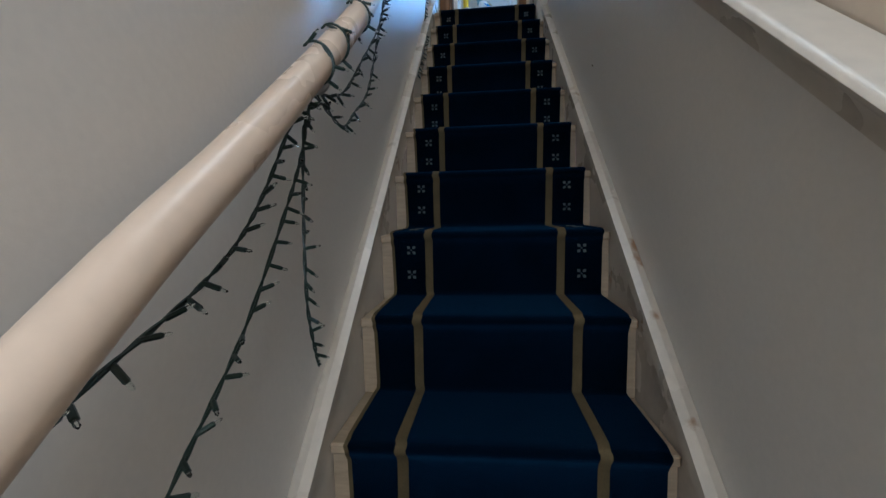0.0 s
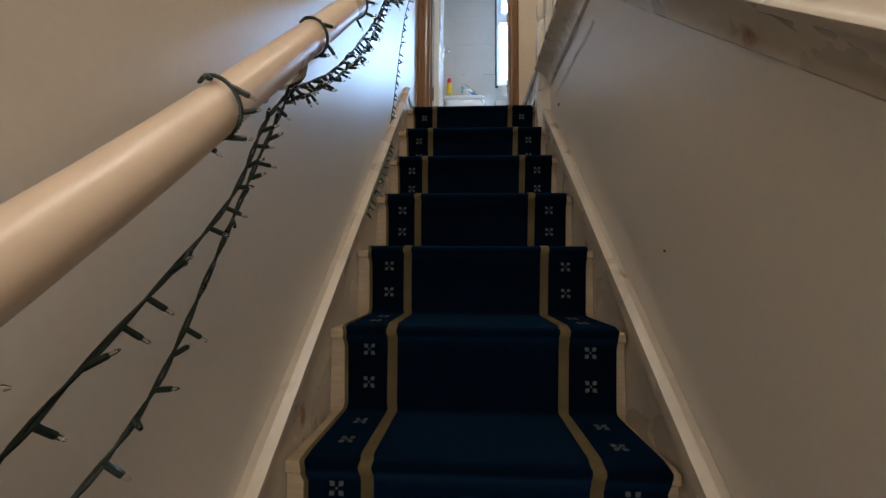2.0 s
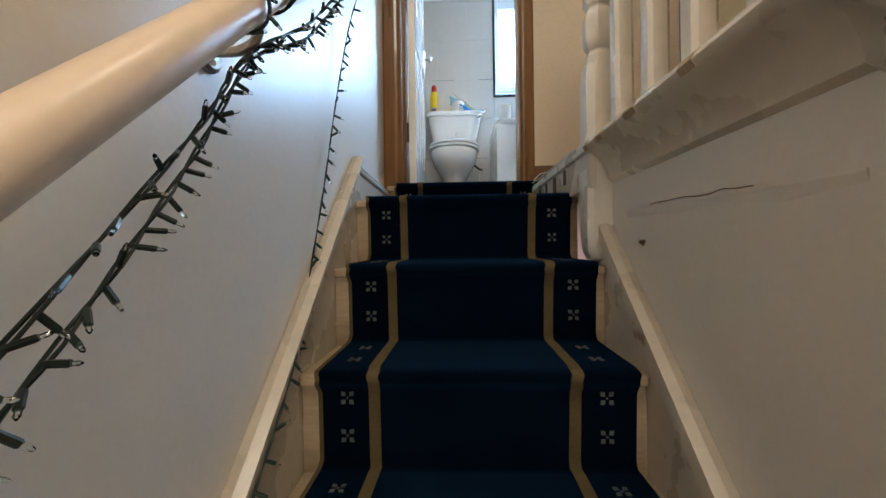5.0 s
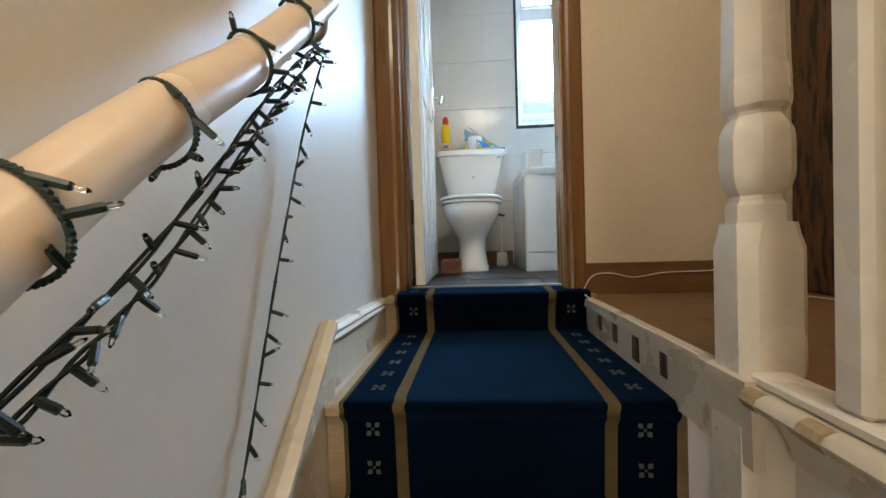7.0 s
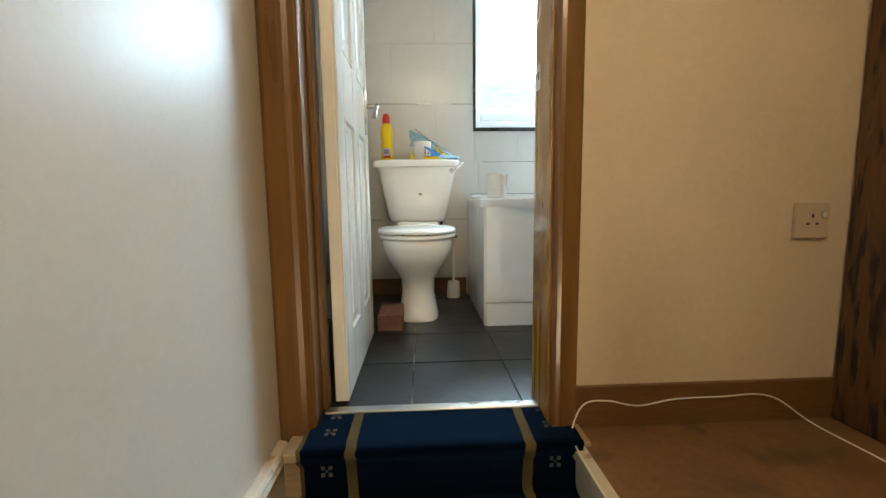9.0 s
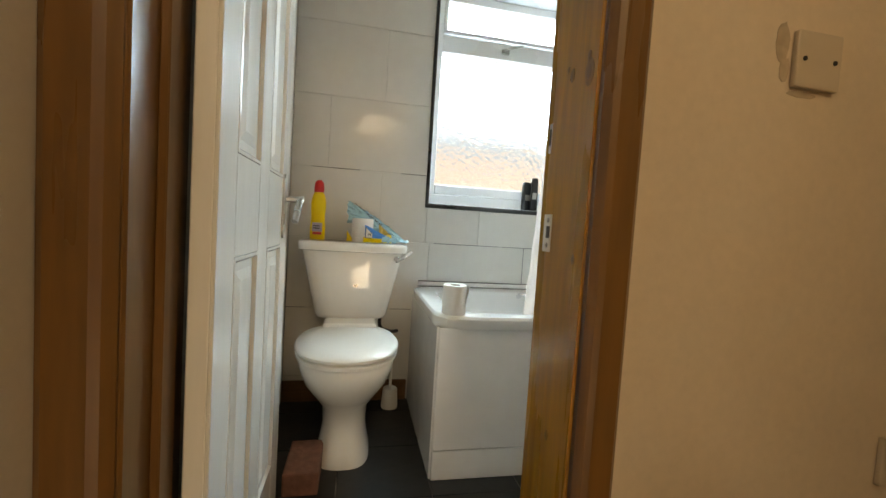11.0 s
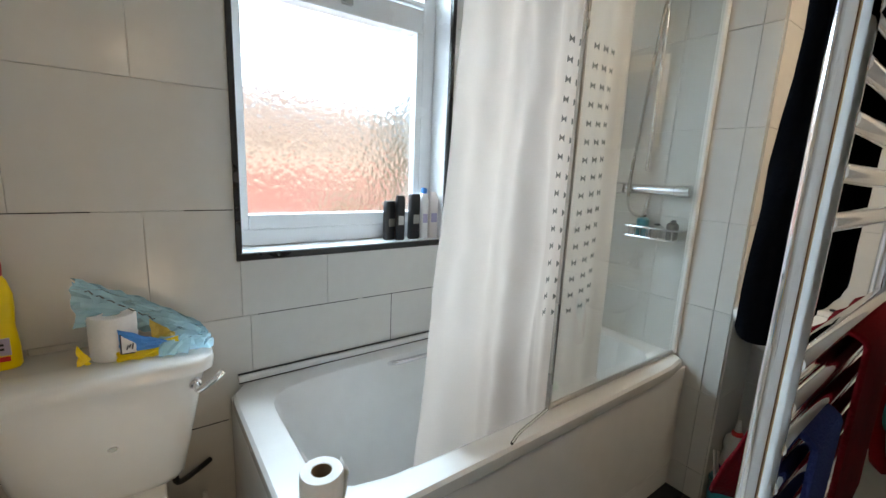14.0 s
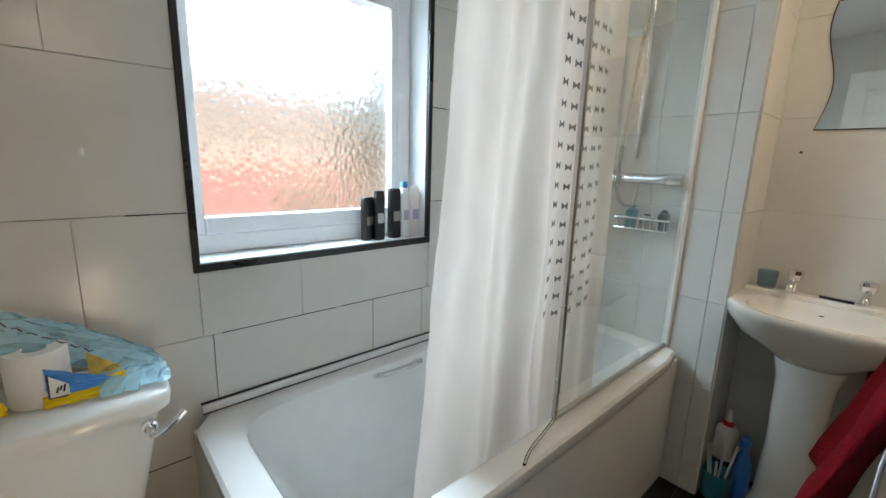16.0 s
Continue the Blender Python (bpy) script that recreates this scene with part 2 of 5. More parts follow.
def part(name, bm, material, parent, label="", smooth=None):
    """One mesh under a thing or a part; bm is in world metres."""
    o = ORIGIN[parent]
    bmesh.ops.translate(bm, verts=bm.verts, vec=-o)
    ob = new(name, mesh_of(name, bm, material, smooth))
    ob.parent = parent
    ORIGIN[ob] = o
    return tagged(ob, label)


def struct(name, bm, material, label, category="", smooth=None):
    ob = new(name, mesh_of(name, bm, material, smooth))
    ORIGIN[ob] = Vector((0, 0, 0))
    return tagged(ob, label, category or name.split("_")[0], kind="structure")


def box(x0, x1, y0, y1, z0, z1, bevel=0.0, bm=None, seg=1):
    b = bmesh.new()
    r = bmesh.ops.create_cube(b, size=1)
    bmesh.ops.scale(b, verts=b.verts, vec=(x1 - x0, y1 - y0, z1 - z0))
    bmesh.ops.translate(b, verts=b.verts, vec=((x0 + x1) / 2, (y0 + y1) / 2, (z0 + z1) / 2))
    if bevel:
        bmesh.ops.bevel(b, geom=b.edges[:], offset=bevel, segments=seg, affect="EDGES", profile=0.6)
    return join(bm, b)


def join(bm, b):
    if bm is None:
        return b
    me = bpy.data.meshes.new("tmp")
    b.to_mesh(me)
    b.free()
    bm.from_mesh(me)
    bpy.data.meshes.remove(me)
    return bm


def loft(rings, bm=None, cap=True, closed=True):
    b = bmesh.new()
    rows = [[b.verts.new(p) for p in ring] for ring in rings]
    n = len(rows[0])
    for r0, r1 in zip(rows, rows[1:]):
        for i in range(n if closed else n - 1):
            b.faces.new((r0[i], r0[(i + 1) % n], r1[(i + 1) % n], r1[i]))
    if cap and closed:
        b.faces.new(rows[0][::-1])
        b.faces.new(rows[-1])
    return join(bm, b)


def oval(cx, cy, z, rx, ry, n=32, p=2.0, front=0.0):
    """A ring at height z; p above 2 squares it off."""
    out = []
    for i in range(n):
        a = 2 * math.pi * i / n
        c, s = math.cos(a), math.sin(a)
        d = (abs(c) ** p + abs(s) ** p) ** (-1 / p)
        out.append(Vector((cx + rx * d * c, cy + ry * d * s * (1 + (front if s < 0 else 0)), z)))
    return out


def lathe(cx, cy, profile, n=24, turn=0.0, bm=None):
    return loft([[Vector((cx + r * math.cos(2 * math.pi * i / n + turn), cy + r * math.sin(2 * math.pi * i / n + turn), z)) for i in range(n)]
                 for r, z in profile], bm)


def tube(points, radius, n=8, bm=None, flat=1.0):
    pts = [Vector(p) for p in points]
    rings, up = [], Vector((0.13, 0.31, 0.94))
    for i, p in enumerate(pts):
        d = (pts[min(i + 1, len(pts) - 1)] - pts[max(i - 1, 0)]).normalized()
        side = d.cross(up).normalized()
        other = side.cross(d)
        rings.append([p + radius * (math.cos(2 * math.pi * k / n) * side + flat * math.sin(2 * math.pi * k / n) * other) for k in range(n)])
    return loft(rings, bm)


def smooth_line(points, steps=8):
    """A Catmull-Rom line through the points."""
    pts = [Vector(p) for p in points]
    pts = [pts[0] * 2 - pts[1]] + pts + [pts[-1] * 2 - pts[-2]]
    out = []
    for a, b, c, d in zip(pts, pts[1:], pts[2:], pts[3:]):
        for k in range(steps):
            t = k / steps
            out.append(0.5 * (2 * b + (c - a) * t + (2 * a - 5 * b + 4 * c - d) * t * t + (3 * b - a - 3 * c + d) * t ** 3))
    return out + [pts[-2]]


def sweep(profile, path, bm=None):
    """Sweeps a closed (x, up) profile along a path of (y, z) points; the profile's up stays vertical."""
    return loft([[Vector((px, y, z + pz)) for px, pz in profile] for y, z in path], bm)


def solid(ob, t):
    m = ob.modifiers.new("thickness", "SOLIDIFY")
    m.thickness, m.offset = t, 0
    return ob


# ---- plan ----
RISE, GO = 0.2125, 0.246
NOSE = [(-0.085, 0.0), (-0.687, -0.138)] + [(-0.687 - GO * k, -0.138 - RISE * k) for k in range(1, 13)]
HALL_Z = NOSE[-1][1] - RISE
XL, XR = 0.075, 0.86          # stair walls
YB = 1.51                     # window wall
CEIL, BCEIL = 2.35, 2.25
YEND = -5.4
LFZ = -0.022                  # landing floor


def nose_line(y):
    return -0.138 + (RISE / GO) * (y + 0.687)


RAIL = [(-0.735, 0.640), (-1.00, 0.415), (-1.30, 0.178), (-2.22, -0.650), (-2.70, -1.078), (-3.20, -1.460), (-3.47, -1.655), (-4.0, -2.08)]


def rail_line(y):
    return float(np.interp(-y, [-a for a, _ in RAIL], [b for _, b in RAIL]))


# --- setting ---
struct("wall_left", box(XL - 0.12, XL, YEND, 0.022, HALL_Z - 0.2, CEIL), M_WALL, "off-white painted plaster stair wall")
bm = bmesh.new()
slope = [(-1.60, -0.14), (-3.9, -0.14 - 0.84 * 2.30)]
# wall under the landing edge and the sloping moulding
ring0 = [Vector((XR, y, z)) for y, z in ((0.022, -0.13), (-1.60, -0.13), (-3.9, slope[1][1] + 0.01), (YEND, slope[1][1] + 0.01), (YEND, HALL_Z - 0.2), (0.022, HALL_Z - 0.2))]
loft([ring0, [p + Vector((0.1, 0, 0)) for p in ring0]], bm)
struct("wall_right_lower", bm, M_WALL, "off-white painted wall under the landing with a fine crack")
ring1 = [Vector((XR + 0.004, y, z)) for y, z in ((-1.66, -0.19), (-1.66, CEIL), (YEND, CEIL), (YEND, slope[1][1] - 0.02), (-3.9, slope[1][1] - 0.02))]
struct("wall_right_upper", loft([ring1, [p + Vector((0.1, 0, 0)) for p in ring1]]), M_TAN, "tan painted wall above the sloping moulding")
struct("wall_hall_end", box(XL - 0.12, XR + 0.2, YEND - 0.12, YEND, HALL_Z - 0.2, CEIL), M_WALL, "plain painted end wall of the hall")
struct("hall_floor", box(XL, XR, YEND, NOSE[-1][0], HALL_Z - 0.1, HALL_Z), M_HALL, "dark hall floor at the foot of the stairs", "floor")
struct("ceiling", box(XL - 0.12, 1.62, YEND - 0.12, 0.15, CEIL, CEIL + 0.1), M_CEIL, "white painted ceiling over stairs and landing")
bm = box(0.815, 1.62, -0.86, 0.06, -0.055, LFZ)
box(XR + 0.002, 1.62, -1.66, -0.86, -0.12, LFZ, bm=bm)
struct("landing_floor", bm, M_BOARD, "worn brown hardboard landing floor", "floor")
struct("wall_landing_end", box(XR + 0.11, 1.62, -1.78, -1.66, -0.12, CEIL), M_TAN, "tan painted landing wall")
# wall with the bathroom door
WY = 0.022                    # face of the doorway wall
bm = box(0.795, 1.62, WY, 0.15, -0.12, CEIL)
box(XL - 0.12, 0.135, WY, 0.15, -0.4, CEIL, bm=bm)
box(0.135, 0.795, WY, 0.15, 2.03, CEIL, bm=bm)
struct("wall_door", bm, M_TAN, "tan painted wall with the bathroom doorway")
struct("wall_landing_right", box(1.50, 1.62, -1.66, -0.97, -0.12, CEIL), M_TAN, "tan painted landing side wall")
struct("wall_over_landing_door", box(1.50, 1.62, -0.97, 0.0, 2.0, CEIL), M_TAN, "tan painted wall over the landing door", "wall")

# bathroom shell
X0B, X1B = 0.11, 2.52
bm = box(0.0, 0.755, YB, YB + 0.25, -0.2, BCEIL)
box(1.52, X1B + 0.1, YB, YB + 0.25, -0.2, BCEIL, bm=bm)
box(0.755, 1.52, YB, YB + 0.25, -0.2, 0.985, bm=bm)
box(0.755, 1.52, YB, YB + 0.25, 2.08, BCEIL, bm=bm)
wall_window = struct("wall_window", bm, M_GROUT, "white tiled bathroom wall around the window")
struct("wall_bath_left", box(0.0, X0B, 0.15, YB, -0.2, BCEIL), M_TILE, "white glossy bathroom side wall")
wall_basin = struct("wall_basin", box(X1B, X1B + 0.1, -0.25, YB, -0.2, BCEIL), M_GROUT, "white tiled bathroom wall behind the basin")
wall_stub = struct("wall_stub", box(2.25, X1B, 0.69, YB, 0.0, BCEIL), M_GROUT, "white tiled boxed-in wall at the end of the bath")
struct("wall_bath_inner", box(0.793, 1.62, 0.15, 0.156, 0.0, BCEIL), M_TILE, "white tiled inner side of the doorway wall")
struct("wall_bath_extension", box(1.62, X1B + 0.1, -0.35, -0.25, -0.2, BCEIL), M_WALL, "plain wall closing the bathroom")
bm = box(0.0, X1B + 0.1, 0.15, YB + 0.25, BCEIL, BCEIL + 0.1)
box(1.62, X1B + 0.1, -0.35, 0.15, BCEIL, BCEIL + 0.1, bm=bm)
struct("ceiling_bathroom", bm, M_CEIL, "white bathroom ceiling", "ceiling")
bm = box(0.0, X1B, 0.10, YB, -0.1, -0.006)
box(1.62, X1B, -0.25, 0.10, -0.1, -0.006, bm=bm)
bath_floor = struct("floor_bathroom", bm, M_FGROUT, "black tiled bathroom floor with pale joints", "floor")

# --- stairs ---
stairs = thing("staircase", (0.47, -2.0, HALL_Z), "steep wooden staircase with cream painted side strings", "staircase", kind="structure")
for k, (y, z) in enumerate(NOSE):
    y1 = NOSE[k - 1][0] + 0.03 if k else 0.1
    part("tread", box(XL + 0.03, XR - 0.03, y + 0.012, y1 + 0.04, z - 0.035, z - 0.010, 0.004), M_BARE, stairs)
    part("riser", box(XL + 0.03, XR - 0.03, y + 0.03, y + 0.05, (NOSE[k + 1][1] if k + 1 < len(NOSE) else HALL_Z) - 0.012, z - 0.034), M_BARE, stairs)


def string_board(x0, x1, ytop):
    ys = [ytop, -3.95]
    top = [nose_line(y) + (0.057 if x0 < 0.5 else 0.045) for y in ys]
    r = [Vector((x0, ys[0], top[0])), Vector((x0, ys[1], top[1])), Vector((x0, ys[1], top[1] - 0.42)), Vector((x0, ys[0], top[0] - 0.36))]
    return loft([r, [p + Vector((x1 - x0, 0, 0)) for p in r]])


part("string", string_board(XL + 0.001, XL + 0.028, -0.60), M_GLOSS, stairs, "scuffed cream painted wall string")
part("string", string_board(XR - 0.028, XR - 0.001, -0.80), M_GLOSS, stairs, "cream painted outer string")
for xa, xb in ((XL + 0.001, XL + 0.040), (XR - 0.040, XR - 0.001)):
    ya = -0.60 if xa < 0.5 else -0.86
    prof = [(xa, 0.02), (xa, 0.062), ((xa + xb) / 2, 0.068), (xb, 0.060), (xb, 0.045), ((xa + xb) / 2 + (0.01 if xa < 0.5 else -0.01), 0.030)]
    part("string_moulding", sweep(prof, [(ya, nose_line(ya) + (0.012 if xa < 0.5 else 0)), (-3.95, nose_line(-3.95) + (0.012 if xa < 0.5 else 0))]), M_GLOSS, stairs, "chipped cream moulding")

ck = thing("wall_crack", (XR, -1.3, -0.22), "long hairline crack with lifted paint in the stair wall", "crack", kind="structure")
cr = random.Random(3)
part("crack", tube([(XR - 0.0008, -0.97 - 0.035 * k, -0.215 - 0.0008 * k + cr.uniform(-0.003, 0.003)) for k in range(4, 14)], 0.0008, 5), M_SKIRT, ck)
part("lifted_paint", loft([[Vector((XR - d, -0.99 - 0.6 * u, -0.219 - w * (1 + 0.3 * math.sin(u * 17)) - 0.015 * u)) for u in (0, 0.2, 0.4, 0.6, 0.8, 1.0)] + [Vector((XR - d, -0.99 - 0.6 * u, -0.219 - 0.015 * u)) for u in (1.0, 0.5, 0.0)] for d, w in ((0.0, 0.020), (0.0035, 0.004))]), M_WALL, ck)
part("chip", tube([(XR - 0.001, -1.06, -0.30), (XR - 0.001, -1.075, -0.306), (XR - 0.001, -1.08, -0.298)], 0.004, 5), M_DARKWOOD, ck, "small dark chip")
part("chip", tube([(XR - 0.001, -2.04, -1.02), (XR - 0.001, -2.043, -1.022)], 0.003, 5), M_DARKWOOD, ck)

# level skirting beside the platform
sk = thing("skirting_left", (XL, -0.3, -0.14), "cream gloss moulded skirting beside the carpeted platform", "skirting", kind="structure")
part("board", box(XL + 0.001, XL + 0.022, -0.62, 0.0, -0.15, -0.045, 0.002), M_GLOSS, sk)
prof = [(XL + 0.001, -0.045), (XL + 0.026, -0.045), (XL + 0.030, -0.036), (XL + 0.024, -0.028), (XL + 0.027, -0.020), (XL + 0.018, -0.010), (XL + 0.001, -0.006)]
part("moulding", sweep(prof, [(-0.62, 0.004), (0.0, -0.010)]), M_GLOSS, sk)


# stair runner
def runner_path():
    """(y, z) along the carpet's face, from the doorway down."""
    out = [(0.085, 0.004)]
    for k, (y, z) in enumerate(NOSE):
        out.append((y + 0.03, z + 0.003))
        for a in (80, 55, 30, 5, -25, -55):
            out.append((y + 0.014 + 0.017 * -math.cos(radians(a)), z - 0.014 + 0.017 * math.sin(radians(a))))
        foot = NOSE[k + 1][1] if k + 1 < len(NOSE) else HALL_Z
        out.append((y + 0.022, z - 0.05))
        out.append((y + 0.022, foot + 0.022))
        out.append((y + 0.016, foot + 0.008))
        out.append((y + 0.004, foot + 0.004))
    return out


def ribbon(x0, x1, lift, path, seg=1):
    b = bmesh.new()
    rows = []
    for i, (y, z) in enumerate(path):
        a, c = path[max(i - 1, 0)], path[min(i + 1, len(path) - 1)]
        d = Vector((0, c[0] - a[0], c[1] - a[1])).normalized()
        nrm = Vector((0, d.z, -d.y))
        wob = 0.002 * math.sin(i * 1.7 + x0 * 40)
        rows.append([b.verts.new(Vector((x0 + (x1 - x0) * j / seg + (wob if seg == 1 else 0), y, z)) + nrm * lift) for j in range(seg + 1)])
        rows[-1] += [b.verts.new(v.co - nrm * (lift + 0.008)) for v in reversed(rows[-1])]
    n = len(rows[0])
    for r0, r1 in zip(rows, rows[1:]):
        for j in range(n):
            b.faces.new((r0[j], r1[j], r1[(j + 1) % n], r0[(j + 1) % n]))
    b.faces.new(rows[0])
    b.faces.new(rows[-1][::-1])
    return b


RP = runner_path()
runner = thing("stair_runner", (0.475, -1.0, -0.13), "navy blue stair carpet runner with gold stripes and floral borders", "carpet")
part("field", ribbon(0.268, 0.672, 0.0, RP), M_NAVY, runner, "plain navy centre", smooth=50)
part("border", ribbon(0.150, 0.268, 0.0, RP), M_BORDER, runner, "dark navy border", smooth=50)
part("border", ribbon(0.672, 0.806, 0.0, RP), M_BORDER, runner, "dark navy border", smooth=50)
part("stripe", ribbon(0.252, 0.276, 0.0016, RP), M_STRIPE, runner, "dull gold stripe", smooth=50)
part("stripe", ribbon(0.668, 0.692, 0.0016, RP), M_STRIPE, runner, "dull gold stripe", smooth=50)
part("binding", ribbon(0.142, 0.151, 0.001, RP), M_STRIPE, runner, "brown binding tape", smooth=50)


def flower():
    """A little woven flower: four separate lozenge petals and a centre dot."""
    b = bmesh.new()
    for k in range(4):
        a = radians(45 + 90 * k)
        d, e = Vector((math.cos(a), math.sin(a), 0)), Vector((-math.sin(a), math.cos(a), 0))
        pet = [d * 0.0055, d * 0.012 + e * 0.0058, d * 0.0195, d * 0.012 - e * 0.0058]
        loft([[p + Vector((0, 0, z)) for p in pet] for z in (-0.001, 0.0012)], b)
    loft([[Vector((0.003 * math.cos(a), 0.003 * math.sin(a), z)) for a in (0, 1.57, 3.14, 4.71)] for z in (-0.001, 0.0012)], b)
    return mesh_of("motif", b, M_MOTIF)


flower_me = flower()
for k, (y, z) in enumerate(NOSE[:9]):
    foot = NOSE[k + 1][1]
    back = (NOSE[k - 1][0] if k else 0.1)
    for x in (0.205, 0.745):
        spots = [((x, y + 0.019, z - 0.06 - j * 0.08), 90) for j in range(2) if z - 0.06 - j * 0.08 > foot + 0.03]
        if back - y > 0.05:
            m = max(1, round((back - y - 0.03) / 0.095))
            spots += [((x, y + 0.05 + (j + 0.3) * (back - y - 0.03) / m, z + 0.0045), 0) for j in range(m)]
        for p, tilt in spots:
            ob = new("motif", flower_me)
            ob.parent = runner
            ob.matrix_basis = Matrix.Translation(Vector(p) - ORIGIN[runner]) @ pose(0, 0, 0, tilt, 0, 0)

# threshold strip
th = thing("threshold_strip", (0.46, 0.09, 0.004), "pale metal carpet strip in the bathroom doorway", "threshold", kind="structure")
part("strip", box(0.17, 0.752, 0.075, 0.108, 0.002, 0.010, 0.003), M_SATIN, th)

# landing edge: nosing and cove, then the same moulding down the slope
edge = thing("landing_edge", (0.82, -0.8, -0.05), "chipped white moulded landing edge with brown patches", "moulding", kind="structure")


def edge_profile(x):
    return [(x, -0.14), (x - 0.012, -0.132), (x - 0.016, -0.11), (x - 0.030, -0.085), (x - 0.052, -0.064), (x - 0.062, -0.060), (x - 0.075, -0.054),
            (x - 0.080, -0.044), (x - 0.076, -0.036), (x - 0.066, -0.031), (x, -0.030)]


part("level_moulding", sweep(edge_profile(XR), [(-0.90, 0.0), (-1.60, 0.0)]), M_GLOSS, edge, smooth=40)
part("sloping_moulding", sweep(edge_profile(XR), [(-1.60, 0.0), (-3.95, -0.84 * 2.35)]), M_GLOSS, edge, smooth=40)
part("fascia", sweep([(0.815, -0.15), (0.798, -0.15), (0.796, -0.055), (0.788, -0.050), (0.788, -0.024), (0.815, -0.021)], [(0.0, 0.0), (-0.45, 0.0), (-0.90, 0.0)]), M_GLOSS, edge, "flaking cream fascia")
for ya, ln in ((-0.90, 0.03), (-1.0, 0.035), (-1.17, 0.05), (-1.38, 0.04)):
    part("bare_patch", sweep([(XR - 0.075, -0.0555), (XR - 0.082, -0.044), (XR - 0.077, -0.0345), (XR - 0.066, -0.0295), (XR - 0.060, -0.031), (XR - 0.070, -0.045)],
                             [(ya, 0.0), (ya - ln, 0.0)]), M_BARE, edge, "bare brown wood patch")
for ya, ln, h in ((-0.20, 0.03, 0.045), (-0.33, 0.035, 0.05), (-0.47, 0.04, 0.06), (-0.62, 0.03, 0.05)):
    part("bare_patch", box(0.7945, 0.7985, ya - ln, ya, -0.055 - h, -0.056, 0.001), M_DARKWOOD, edge, "flaked brown patch")

# newel post
newel = thing("newel_post", (0.83, -0.84, 0.0), "white painted turned newel post with worn corners", "post")
T8 = radians(22.5)
sq = 0.0475


def square_ring(z, s, c):
    x, y = 0.8465, -0.840
    return [Vector((x + a, y + b, z)) for a, b in ((s, -s + c), (s, s - c), (s - c, s), (-s + c, s), (-s, s - c), (-s, -s + c), (-s + c, -s), (s - c, -s))]


part("base_block", loft([square_ring(z, s, c) for z, s, c in ((-0.029, sq, 0.018), (0.16, sq, 0.018), (0.178, sq - 0.003, 0.020), (0.196, 0.043, 0.022))]), M_NEWEL, newel, smooth=30)
part("turned_shaft", lathe(0.8465, -0.840, [(r * 0.86, z) for r, z in ((0.047, 0.195), (0.047, 0.222), (0.042, 0.228), (0.040, 0.236), (0.048, 0.246), (0.054, 0.262), (0.055, 0.275), (0.055, 0.318), (0.053, 0.332), (0.046, 0.345),
                                          (0.040, 0.352), (0.041, 0.358), (0.050, 0.366), (0.052, 0.375), (0.050, 0.43), (0.046, 0.62), (0.042, 0.70))], 8, T8), M_NEWEL, newel, smooth=20)
part("top_block", box(0.7965, 0.8965, -0.890, -0.790, 0.70, 1.02, 0.008), M_NEWEL, newel)
part("drop", loft([square_ring(z, s, c) for z, s, c in ((-0.345, 0.036, 0.020), (-0.325, 0.046, 0.018), (-0.27, 0.050, 0.014), (-0.10, 0.050, 0.014), (-0.07, 0.046, 0.018), (-0.03, 0.046, 0.018))]), M_NEWEL, newel, smooth=30)

bal = thing("balustrade", (0.835, -1.2, 0.0), "cream painted landing balustrade with square balusters", "railing")
part("bottom_rail", box(0.803, 0.858, -1.66, -0.885, -0.030, -0.014, 0.004), M_NEWEL, bal)
part("handrail", box(0.805, 0.865, -1.66, -0.884, 0.90, 0.955, 0.012, seg=3), M_NEWEL, bal)
for y in (-1.030, -1.195, -1.345, -1.500):
    part("baluster", box(0.812, 0.855, y - 0.023, y + 0.023, -0.016, 0.902, 0.008), M_NEWEL, bal)

# left handrail with brackets
rail = thing("handrail_left", (0.155, -2.0, rail_line(-2.0)), "thick round cream painted handrail along the stair wall", "handrail")
part("pole", tube(smooth_line([(0.158, y, z) for y, z in RAIL], 6), 0.0275, 20), M_RAIL, rail, smooth=60)
part("end_cap", loft([[Vector((0.158, -0.735, 0.640)) + 0.0275 * (c * (math.cos(a * 0.314) * Vector((1, 0, 0)) + math.sin(a * 0.314) * Vector((0, -0.594, 0.804))) + q * 0.8 * Vector((0, 0.804, 0.594))) for a in range(20)]
                       for c, q in ((1.0, 0.0), (0.92, 0.35), (0.75, 0.62), (0.45, 0.85), (0.1, 0.95))]), M_RAIL, rail, smooth=60)
for y in (-0.735, -1.43, -2.235, -2.94):
    z = rail_line(y)
    br = part("bracket", tube(smooth_line([(0.158, y, z - 0.026), (0.152, y, z - 0.062), (0.125, y, z - 0.078), (XL + 0.012, y, z - 0.078)], 6), 0.0075, 8), M_SATIN, rail, "curved metal bracket", smooth=60)
    part("plate", loft([[Vector((XL + dx, y + 0.030 * math.cos(a * 0.3927) * s, z - 0.078 + 0.030 * math.sin(a * 0.3927) * s)) for a in range(16)] for dx, s in ((0.0005, 1), (0.008, 1), (0.012, 0.8))]), M_SATIN, br)
    for dz in (-0.016, 0.016):
        part("screw", loft([[Vector((XL + dx, y + 0.004 * math.cos(a), z - 0.078 + dz + 0.004 * math.sin(a))) for a in (0, 1.05, 2.1, 3.14, 4.2, 5.2)] for dx in (0.010, 0.0145)]), M_CHROME, br)

